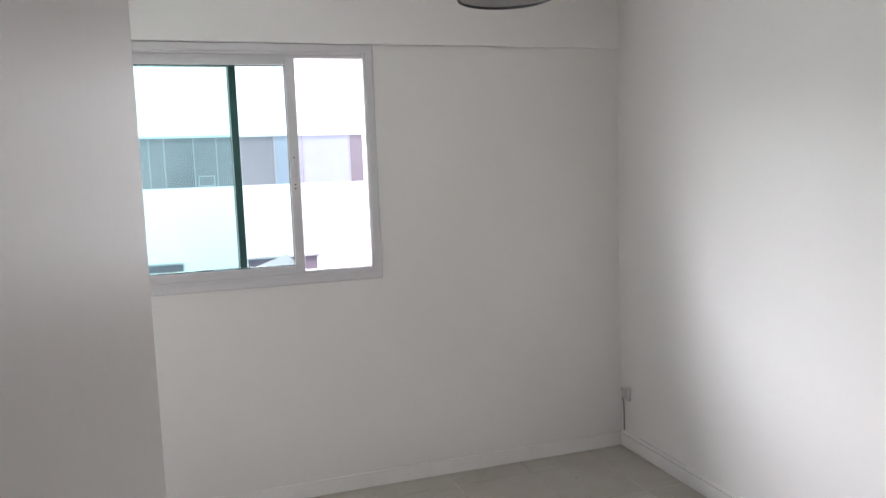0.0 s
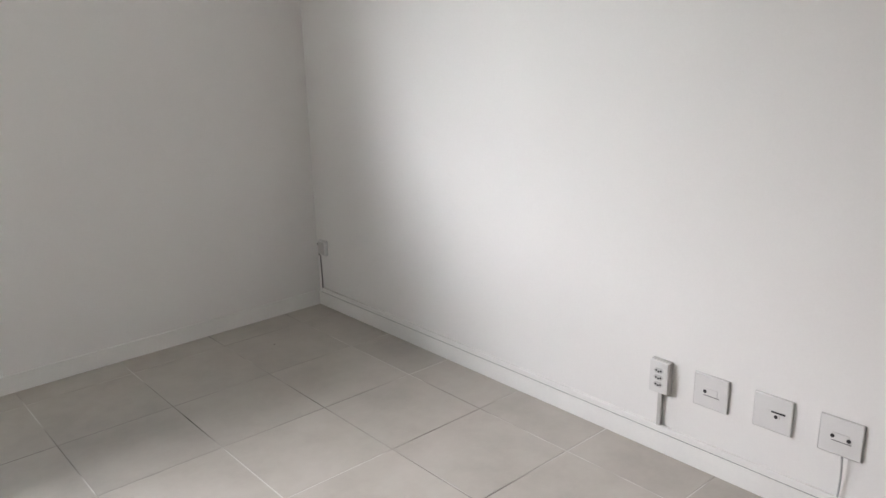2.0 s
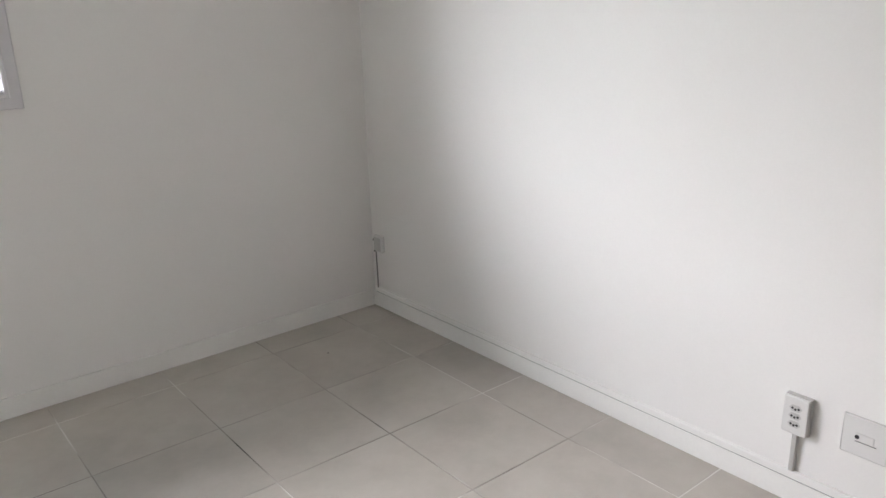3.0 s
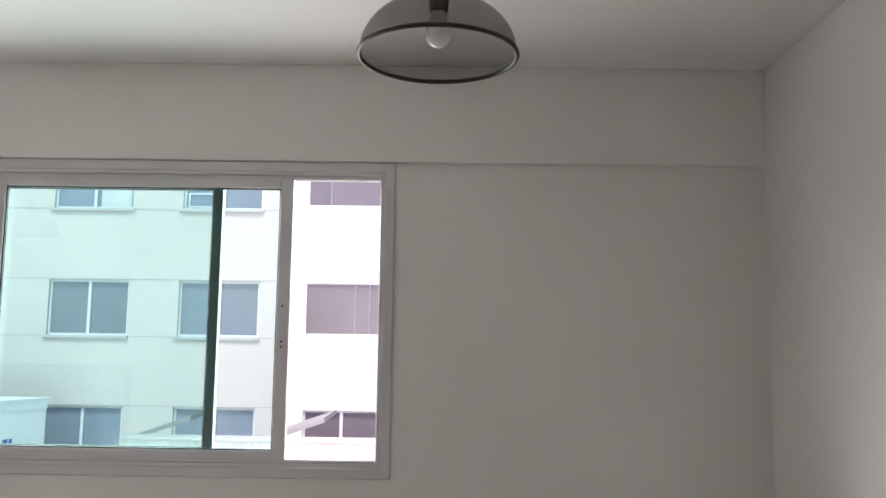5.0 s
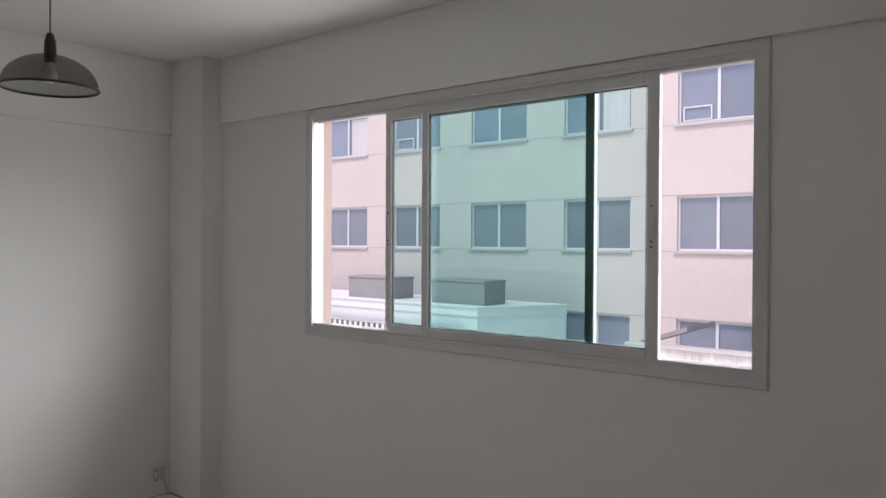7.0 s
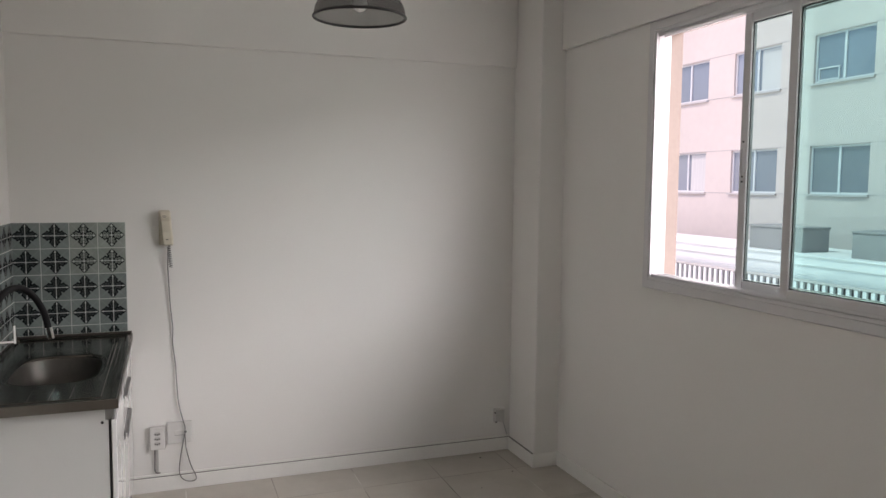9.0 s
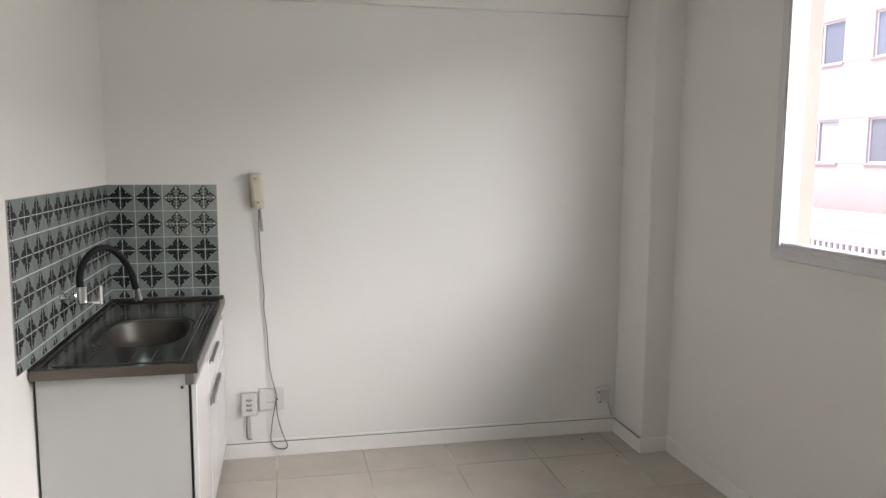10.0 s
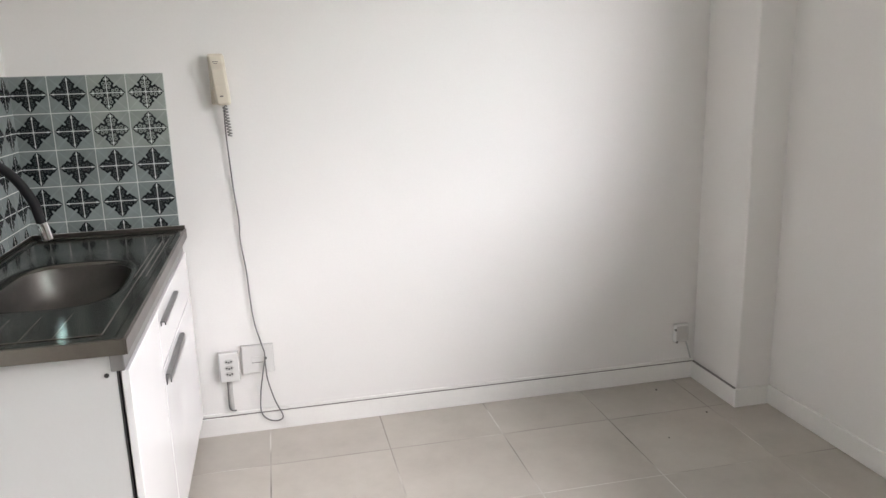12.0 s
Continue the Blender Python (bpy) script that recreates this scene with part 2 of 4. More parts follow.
def ornament_material(half, light=False):
    """Glazed tile with a black four-petal ornament and a pale cross; tile centre at the object's origin, pattern in local x, y."""
    m = principled("ornamental_glazed_tile", (0.3, 0.35, 0.33), 0.22)
    n, l = links(m)
    b = n["Principled BSDF"]
    mt = lambda op, a, b2=None, c=None: math_node(n, l, op, a, b2, c)
    tc = n.new("ShaderNodeTexCoord")
    sep = n.new("ShaderNodeSeparateXYZ")
    l.new(tc.outputs["Object"], sep.inputs[0])
    u = mt("DIVIDE", mt("ABSOLUTE", sep.outputs[0]), half)
    v = mt("DIVIDE", mt("ABSOLUTE", sep.outputs[1]), half)
    a = mt("MAXIMUM", u, v)
    c = mt("MINIMUM", u, v)
    info = n.new("ShaderNodeObjectInfo")
    rnd = info.outputs["Random"]
    # four leaf-shaped arms, notched on the diagonals, with scalloped edges
    q = mt("MINIMUM", mt("MAXIMUM", mt("DIVIDE", mt("SUBTRACT", a, 0.03), 0.93), 0.0), 1.0)
    bulge = mt("MAXIMUM", mt("SINE", mt("MULTIPLY", mt("POWER", q, 0.88), math.pi)), 0.0)
    leaf = mt("MULTIPLY", mt("POWER", bulge, 1.2), 0.375)
    scallop = mt("MULTIPLY", mt("COSINE", mt("MULTIPLY", a, 24.0)), mt("MULTIPLY", bulge, 0.035))
    petal = mt("LESS_THAN", c, mt("ADD", leaf, scallop))
    # pale scrolls within the petals
    def ring(ca, cb, r, t):
        da = mt("SUBTRACT", a, ca)
        db = mt("SUBTRACT", c, cb)
        d = mt("SQRT", mt("ADD", mt("MULTIPLY", da, da), mt("MULTIPLY", db, db)))
        return mt("LESS_THAN", mt("ABSOLUTE", mt("SUBTRACT", d, r)), t)
    t1 = 0.026 if light else 0.010
    curls = mt("MAXIMUM", mt("MAXIMUM", ring(0.50, 0.15, 0.075, t1), ring(0.72, 0.08, 0.040, t1)), ring(0.29, 0.12, 0.055, t1))
    cross = mt("MULTIPLY", mt("LESS_THAN", c, 0.020), mt("LESS_THAN", a, 0.70))
    arrow = mt("MULTIPLY", mt("LESS_THAN", c, mt("MULTIPLY", mt("SUBTRACT", 0.92, a), 0.22)), mt("GREATER_THAN", a, 0.70))
    pale = mt("MAXIMUM", cross, arrow)
    black = mt("MULTIPLY", petal, mt("SUBTRACT", 1.0, mt("MULTIPLY", curls, 0.95 if light else 0.55)))
    # mottled grey-green glaze with faint diagonals
    nz = n.new("ShaderNodeTexNoise")
    nz.inputs["Scale"].default_value = 22
    nz.inputs["Detail"].default_value = 5
    off = n.new("ShaderNodeVectorMath")
    off.operation = "ADD"
    cmb = n.new("ShaderNodeCombineXYZ")
    l.new(mt("MULTIPLY", rnd, 31.0), cmb.inputs[0])
    l.new(mt("MULTIPLY", rnd, 17.0), cmb.inputs[1])
    l.new(tc.outputs["Object"], off.inputs[0])
    l.new(cmb.outputs[0], off.inputs[1])
    l.new(off.outputs[0], nz.inputs["Vector"])
    diag = mt("LESS_THAN", mt("ABSOLUTE", mt("SUBTRACT", u, v)), 0.05)
    tone = mt("ADD", mt("ADD", mt("MULTIPLY", nz.outputs["Fac"], 0.5), 0.72), mt("ADD", mt("MULTIPLY", diag, 0.12), mt("MULTIPLY", mt("SUBTRACT", rnd, 0.5), 0.22)))
    bg = n.new("ShaderNodeVectorMath")
    bg.operation = "SCALE"
    bg.inputs[0].default_value = (0.20, 0.235, 0.228) if not light else (0.27, 0.305, 0.28)
    l.new(tone, bg.inputs["Scale"])
    def mix(fac, c1, c2):
        k = n.new("ShaderNodeMix")
        k.data_type = "RGBA"
        l.new(fac, k.inputs["Factor"])
        for sock, v2 in ((k.inputs[6], c1), (k.inputs[7], c2)):
            if isinstance(v2, tuple):
                sock.default_value = v2
            else:
                l.new(v2, sock)
        return k.outputs[2]
    col = mix(black, bg.outputs[0], (0.010, 0.012, 0.013, 1))
    col = mix(pale, col, (0.62, 0.66, 0.64, 1))
    l.new(col, b.inputs["Base Color"])
    b.inputs["Specular IOR Level"].default_value = 0.18
    return m


M_GLASS = glass_material()
M_WIRE = wire_mesh_material()
ORN = 0.13
M_ORN = ornament_material(ORN / 2)
M_ORN_LIGHT = ornament_material(ORN / 2, True)

# ---- mesh helpers ----
def bm_box(bm, x0, x1, y0, y1, z0, z1, bevel=0.0, seg=1):
    vs = [bm.verts.new(p) for p in ((x0, y0, z0), (x1, y0, z0), (x1, y1, z0), (x0, y1, z0), (x0, y0, z1), (x1, y0, z1), (x1, y1, z1), (x0, y1, z1))]
    fs = [bm.faces.new([vs[i] for i in q]) for q in ((0, 3, 2, 1), (4, 5, 6, 7), (0, 1, 5, 4), (1, 2, 6, 5), (2, 3, 7, 6), (3, 0, 4, 7))]
    if bevel:
        edges = list({e for f in fs for e in f.edges})
        bmesh.ops.bevel(bm, geom=edges, offset=bevel, segments=seg, affect="EDGES", profile=0.5)
    return bm


def boxes(*specs, bevel=0.0, seg=1):
    bm = bmesh.new()
    for s in specs:
        bm_box(bm, *s, bevel=bevel, seg=seg)
    return bm


def mesh_of(name, bm, material, smooth=False):
    me = bpy.data.meshes.new(name)
    bmesh.ops.recalc_face_normals(bm, faces=bm.faces)
    bm.to_mesh(me)
    bm.free()
    me.materials.append(material)
    if smooth:
        for p in me.polygons:
            p.use_smooth = True
    return me


def part(name, bm, material, parent=None, label="", smooth=False):
    ob = new(name, mesh_of(name, bm, material, smooth))
    if parent is not None:
        ob.parent = parent
    if label:
        tagged(ob, label)
    return ob


def thing(name, at=(0, 0, 0), label="", category="", group="", kind="", turn=0):
    ob = new(name)
    ob.matrix_basis = pose(*at, 0, 0, turn)
    ob.empty_display_size = 0.05
    return tagged(ob, label, category, group, kind)


def structure(name, bm, material, label, category):
    return tagged(part(name, bm, material), label, category, kind="structure")


def lathe(profile, steps=40, close=False):
    """A turned shape round z from (radius, z) pairs."""
    bm = bmesh.new()
    rings = []
    for r, z in profile:
        rings.append([bm.verts.new((r * math.cos(2 * math.pi * k / steps), r * math.sin(2 * math.pi * k / steps), z)) for k in range(steps)])
    for r0, r1 in zip(rings, rings[1:]):
        for k in range(steps):
            bm.faces.new((r0[k], r0[(k + 1) % steps], r1[(k + 1) % steps], r1[k]))
    if close:
        bm.faces.new(rings[0])
        bm.faces.new(rings[-1][::-1])
    return bm


def tube(points, radius, steps=10, smooth_path=6):
    """A round tube along a smooth path through the points."""
    pts = [Vector(p) for p in points]
    path = []
    for i in range(len(pts) - 1):
        p0, p1, p2, p3 = pts[max(i - 1, 0)], pts[i], pts[i + 1], pts[min(i + 2, len(pts) - 1)]
        for k in range(smooth_path):
            t = k / smooth_path
            path.append(0.5 * (2 * p1 + (p2 - p0) * t + (2 * p0 - 5 * p1 + 4 * p2 - p3) * t * t + (3 * p1 - p0 - 3 * p2 + p3) * t ** 3))
    path.append(pts[-1])
    bm = bmesh.new()
    rings = []
    ref = Vector((0.3, 0.9, 0.2)).normalized()
    for i, p in enumerate(path):
        d = (path[min(i + 1, len(path) - 1)] - path[max(i - 1, 0)]).normalized()
        s = d.cross(ref).normalized()
        up = s.cross(d)
        rings.append([bm.verts.new(p + radius * (math.cos(2 * math.pi * k / steps) * s + math.sin(2 * math.pi * k / steps) * up)) for k in range(steps)])
    for r0, r1 in zip(rings, rings[1:]):
        for k in range(steps):
            bm.faces.new((r0[k], r0[(k + 1) % steps], r1[(k + 1) % steps], r1[k]))
    bm.faces.new(rings[0])
    bm.faces.new(rings[-1][::-1])
    return bm


def cylinder(bm, centre, axis, radius, length, steps=20):
    a = Vector(axis).normalized()
    rot = a.to_track_quat("Z", "Y").to_matrix().to_4x4()
    bmesh.ops.create_cone(bm, cap_ends=True, segments=steps, radius1=radius, radius2=radius, depth=length, matrix=Matrix.Translation(centre) @ rot)
    return bm


# ---- the room ----
XE, YN, ZC = 5.06, 2.91, 2.80          # east wall, window wall, ceiling
YS, XP = -4.3, 2.60                    # end of the passage, end of the kitchen partition
WX0, WX1, WZ0, WZ1 = 1.165, 3.545, 1.197, 2.368   # window opening
ZB, ZBW = 2.4042, 2.345                 # undersides of the beams
COLX, COLY = 0.342, 2.705               # column

wall_north = structure("wall_north", boxes((0, WX0, YN, YN + 0.15, 0, ZC), (WX1, XE, YN, YN + 0.15, 0, ZC), (WX0, WX1, YN, YN + 0.15, 0, WZ0), (WX0, WX1, YN, YN + 0.15, WZ1, ZC)), M_WALL, "white painted wall with a wide sliding window", "wall")
structure("wall_west", boxes((-0.15, 0, -0.12, YN + 0.18, 0, ZC)), M_WALL, "white painted wall with intercom and sockets", "wall")
structure("wall_east", boxes((XE, XE + 0.15, YS - 0.15, YN + 0.18, 0, ZC)), M_WALL, "plain white painted wall with low sockets", "wall")
structure("wall_south", boxes((0, 2.54, -0.12, 0, 0, ZC), (2.42, 2.54, -0.637, -0.12, 0, ZC)), M_WALL, "white partition wall behind the kitchen sink", "wall")
structure("wall_passage_return", boxes((2.42, 2.636, -1.02, -0.637, 0, ZC), bevel=0.003), M_WALL, "white end of the passage wall", "wall")
structure("wall_passage_west", boxes((2.45, 2.612, YS, -1.02, 0, ZC)), M_WALL, "plain white wall of the passage", "wall")
# unseen end wall, set far back so it bounces less light forward
structure("wall_passage_south", boxes((2.45, XE, YS - 0.15, YS, 0, ZC)), M_WALL, "unseen plain white wall closing the passage", "wall")
structure("ceiling", boxes((-0.15, XE + 0.15, YS - 0.15, YN + 0.18, ZC, ZC + 0.15)), M_CEIL, "flat white painted ceiling", "ceiling")
beam_north = structure("beam_north", boxes((COLX, XE, YN - 0.028, YN, ZB, ZC), bevel=0.004, seg=2), M_WALL, "shallow white beam above the window", "beam")
structure("beam_west", boxes((0, 0.028, 0, COLY, ZBW, ZC), bevel=0.004, seg=2), M_WALL, "shallow white beam under the ceiling", "beam")
structure("column", boxes((0, COLX, COLY, YN, 0, ZC), bevel=0.006, seg=2), M_WALL, "white painted corner column", "column")


def skirting(name, x0, x1, y0, y1, h, label):
    return structure(name, boxes((x0, x1, y0, y1, 0, h), bevel=0.003, seg=2), M_BASE, label, "skirting")


skirting("baseboard_west", 0, 0.013, 0.50, COLY - 0.013, 0.078, "white painted skirting board")
skirting("baseboard_column", 0.0, COLX, COLY - 0.013, COLY, 0.078, "white painted skirting board on the column")
skirting("baseboard_column_side", COLX, COLX + 0.012, COLY - 0.013, YN - 0.012, 0.082, "white painted skirting board on the column")
baseboard_north = skirting("baseboard_north", COLX, XE - 0.014, YN - 0.012, YN, 0.085, "white painted skirting board under the window")
skirting("baseboard_east", XE - 0.014, XE, YS, YN, 0.078, "white painted skirting board")
# slim cable ducts on top of the skirting
structure("trim_duct_west", boxes((0, 0.010, 0.50, COLY - 0.004, 0.0825, 0.094), bevel=0.002), M_BASE, "slim white cable duct on the skirting", "cable duct")
# seam strips paint the shade of the gap over the skirting
structure("trim_seam_west", boxes((0, 0.009, 0.50, COLY - 0.010, 0.078, 0.0825)), M_SEAM, "seam between duct and skirting, gap shade put into its colour", "trim")
structure("trim_seam_column", boxes((0.010, COLX - 0.004, COLY - 0.009, COLY - 0.0005, 0.078, 0.0825)), M_SEAM, "seam above the column skirting, gap shade put into its colour", "trim")
structure("trim_duct_east", boxes((XE - 0.017, XE, -0.6, YN - 0.03, 0.0815, 0.106), bevel=0.003), M_BASE, "slim white cable duct on the skirting", "cable duct")
structure("trim_seam_east", boxes((XE - 0.012, XE, -0.6, YN - 0.03, 0.078, 0.0815)), M_SEAM, "seam between duct and skirting, gap shade put into its colour", "trim")

# ---- window: frame, trim and two sliding sashes left half open ----
def bm_frame(x0, x1, z0, z1, w, y0, y1, bevel=0.0, wl=None, wr=None, wt=None, wb=None):
    """A rectangular frame of four mitre-free bars."""
    wl, wr, wt, wb = (k if k is not None else w for k in (wl, wr, wt, wb))
    return boxes((x0, x0 + wl, y0, y1, z0, z1), (x1 - wr, x1, y0, y1, z0, z1), (x0 + wl, x1 - wr, y0, y1, z1 - wt, z1), (x0 + wl, x1 - wr, y0, y1, z0, z0 + wb), bevel=bevel)


def mitred_trim(x0, x1, z0, z1, w, y0, y1, step=0.006):
    """Trim of four mitred bars with a stepped profile."""
    bm = bmesh.new()
    prof = ((0.0, y1), (0.0, y0 + step), (0.005, y0), (w * 0.72, y0), (w * 0.76, y0 + 0.004), (w, y0 + 0.004), (w, y1))
    rings = []
    for d, y in prof:
        rings.append([bm.verts.new(p) for p in ((x0 + d, y, z0 + d), (x1 - d, y, z0 + d), (x1 - d, y, z1 - d), (x0 + d, y, z1 - d))])
    for r0, r1 in zip(rings, rings[1:]):
        for k in range(4):
            bm.faces.new((r0[k], r0[(k + 1) % 4], r1[(k + 1) % 4], r1[k]))
    return bm


window_1 = thing("window_1", label="wide white aluminium sliding window, both sashes half open", category="window", kind="structure")
part("window_trim", mitred_trim(1.132, 3.582, 1.162, 2.404, 0.055, YN - 0.014, YN - 0.0005), M_ALU, window_1)
part("window_frame", bm_frame(WX0, WX1, WZ0, WZ1, 0.022, YN + 0.001, YN + 0.072, bevel=0.002), M_ALU, window_1)
part("window_track", boxes((WX0 + 0.022, WX1 - 0.022, YN + 0.0005, YN + 0.003, WZ0 + 0.022, WZ0 + 0.034), (WX0 + 0.022, WX1 - 0.022, YN + 0.032, YN + 0.035, WZ0 + 0.022, WZ0 + 0.034), (WX0 + 0.022, WX1 - 0.022, YN + 0.065, YN + 0.068, WZ0 + 0.022, WZ0 + 0.034),
     (WX0 + 0.022, WX1 - 0.022, YN + 0.0005, YN + 0.003, WZ1 - 0.036, WZ1 - 0.022), (WX0 + 0.022, WX1 - 0.022, YN + 0.032, YN + 0.035, WZ1 - 0.036, WZ1 - 0.022)), M_ALU, window_1)


RV = 0.004
part("outer_reveal", boxes((WX0, WX0 + RV, YN + 0.073, YN + 0.151, WZ0, WZ1), (WX1 - RV, WX1, YN + 0.073, YN + 0.151, WZ0, WZ1), (WX0 + RV, WX1 - RV, YN + 0.073, YN + 0.151, WZ1 - RV, WZ1), (WX0 + RV, WX1 - RV, YN + 0.073, YN + 0.151, WZ0, WZ0 + RV)), M_REVEAL, window_1, "beige rendered outer reveal")


def window_sash(x0, x1, y, wl, wr, latch_x, felt=False):
    sash = part("window_sash", bm_frame(x0, x1, WZ0 + 0.026, WZ1 - 0.026, 0.045, y, y + 0.026, bevel=0.003, wl=wl, wr=wr, wt=0.046, wb=0.040), M_ALU, window_1)
    part("gasket", bm_frame(x0 + wl - 0.001, x1 - wr + 0.001, WZ0 + 0.065, WZ1 - 0.071, 0.006, y + 0.007, y + 0.019), M_ALU_DARK, sash)
    pane = part("pane", boxes((x0 + wl - 0.004, x1 - wr + 0.004, y + 0.011, y + 0.0115, WZ0 + 0.062, WZ1 - 0.068)), M_GLASS, sash, "green tinted glass pane")
    pane.visible_shadow = False
    if felt:
        part("interlock", boxes((x1 - wr + 0.002, x1 - 0.002, y - 0.0015, y - 0.0002, WZ0 + 0.030, WZ1 - 0.030)), M_FELT, sash, "dark weatherstrip on the meeting stile")
    latch = part("latch", boxes((latch_x - 0.008, latch_x + 0.008, y - 0.005, y + 0.002, 1.70, 1.80), bevel=0.003), M_ALU, sash, "recessed finger latch")
    bm = bmesh.new()
    for z in (1.665, 1.685, 1.825):
        cylinder(bm, (latch_x, y - 0.001, z), (0, 1, 0), 0.004, 0.005, 10)
    part("latch_screw", bm, M_DARK, sash, "dark screw holes")
    return sash


window_sash(1.966, 3.172, YN + 0.004, 0.042, 0.052, 3.143)
window_sash(1.694, 2.879, YN + 0.037, 0.042, 0.040, 1.715, True)

# the window wall stands slightly askew to the others
SKEW = Matrix.Translation((XE, YN, 0)) @ Matrix.Rotation(radians(0.6), 4, "Z") @ Matrix.Translation((-XE, -YN, 0))
for ob in (wall_north, beam_north, baseboard_north, window_1):
    ob.matrix_basis = SKEW

# ---- pendant lamps ----
def pendant_lamp(x, y, rim_z, drop):
    lamp = thing("pendant_lamp", (x, y, rim_z), "black wire-mesh dome pendant lamp hanging on a cord", "lamp", "pendant lamps")
    R, H = 0.176, 0.132
    prof = [(R * math.sin(a), H * math.cos(a) ** 0.95) for a in [math.pi / 2 * k / 14 for k in range(14, 0, -1)]] + [(0.022, H)]
    prof += [(r - 0.0015 if r > 0.03 else r, z - 0.0015) for r, z in prof[::-1]]
    part("shade", lathe(prof, 48), M_WIRE, lamp, "black see-through wire-mesh dome", smooth=True)
    rim = [(R + 0.0055 * math.cos(a), 0.0055 * math.sin(a)) for a in [2 * math.pi * k / 8 for k in range(9)]]
    part("rim", lathe(rim, 48), M_BLACK, lamp, smooth=True)
    part("socket", lathe([(0.010, H + 0.085), (0.013, H + 0.080), (0.018, H + 0.060), (0.021, H + 0.055), (0.023, H + 0.002), (0.021, H - 0.030), (0.017, H - 0.032)], 24, True), M_BLACK, lamp, "black lamp holder", smooth=True)
    bulb = [(0.0165, H - 0.030), (0.018, H - 0.045)] + [(0.030 * math.sin(a), H - 0.082 - 0.030 * math.cos(a) * -1) for a in [math.pi * k / 12 for k in range(3, 12)]] + [(0.001, H - 0.112)]
    part("bulb", lathe(bulb, 24), M_BULB, lamp, "round opal light bulb, off", smooth=True)
    bm = bmesh.new()
    cylinder(bm, (0, 0, (H + 0.08 + drop) / 2), (0, 0, 1), 0.0028, drop - H - 0.08, 8)
    part("cord", bm, M_BLACK, lamp)
    part("ceiling_rose", lathe([(0.012, drop - 0.030), (0.035, drop - 0.022), (0.045, drop - 0.001)], 24, True), M_BLACK, lamp, smooth=True)
    return lamp


pendant_lamp(3.784, 1.54, 2.346, ZC - 2.346)
pendant_lamp(1.29, 1.43, 2.277, ZC - 2.277)

# ---- sink cabinet with steel top ----
CT, CX, CY = 0.862, 1.275, 0.538        # top height, length along the wall, depth

cabinet = thing("sink_cabinet", (0, 0, 0), "white laminate sink cabinet with glossy doors and drawer", "cabinet")
SX = CX - 0.035                        # outer face of the side panel
part("body", boxes((0.012, 0.030, 0.006, 0.500, 0.09, CT - 0.04), (0.030, SX - 0.018, 0.006, 0.024, 0.09, CT - 0.04), (0.030, SX - 0.018, 0.024, 0.500, 0.09, 0.108), (0.790, 0.805, 0.024, 0.495, 0.108, CT - 0.20)), M_LAM, cabinet)
part("side_panel", boxes((SX - 0.018, SX, 0.012, 0.505, 0.0, CT - 0.036), bevel=0.001), M_LAM, cabinet, "white laminate side panel")
part("edge_strip", boxes((SX - 0.017, SX + 0.0005, 0.5055, 0.509, 0.0, CT - 0.036)), M_EDGE, cabinet, "black shadow edge of the panel")
part("plinth", boxes((0.012, SX - 0.018, 0.445, 0.461, 0.0, 0.09)), M_LAM, cabinet)
cap = bmesh.new()
cylinder(cap, (SX + 0.0005, 0.484, 0.768), (1, 0, 0), 0.0055, 0.003, 14)
part("screw_cap", cap, M_EDGE, cabinet, "dark round screw cap")
part("top_rail", boxes((0.030, SX + 0.006, 0.495, 0.525, CT - 0.085, CT - 0.036), bevel=0.002), M_HANDLE, cabinet, "grey metal finger rail under the top")


def cabinet_front(name, x0, x1, z0, z1, handle=None):
    front = part(name, boxes((x0, x1, 0.514, 0.532, z0, z1), bevel=0.0025, seg=2), M_GLOSS, cabinet, "glossy white front")
    if handle:
        hx0, hx1, hz, hh = handle
        part("handle", boxes((hx0, hx1, 0.5322, 0.536, hz - hh, hz), (hx0, hx1, 0.536, 0.546, hz - 0.004, hz), (hx0, hx1, 0.544, 0.548, hz - hh * 0.8, hz - 0.004), bevel=0.001), M_HANDLE, front, "satin aluminium strip handle")
    return front


cabinet_front("drawer_front", 0.018, 0.795, 0.605, 0.775, (0.43, 0.76, 0.735, 0.015))
cabinet_front("cabinet_door", 0.018, 0.795, 0.095, 0.600, (0.40, 0.775, 0.580, 0.034))
cabinet_front("cabinet_door", 0.800, SX, 0.012, 0.775)

# steel top with pressed basin
sink = thing("kitchen_sink", (0, 0, CT), "stainless steel sink top with oval basin, dull and scratched", "sink")


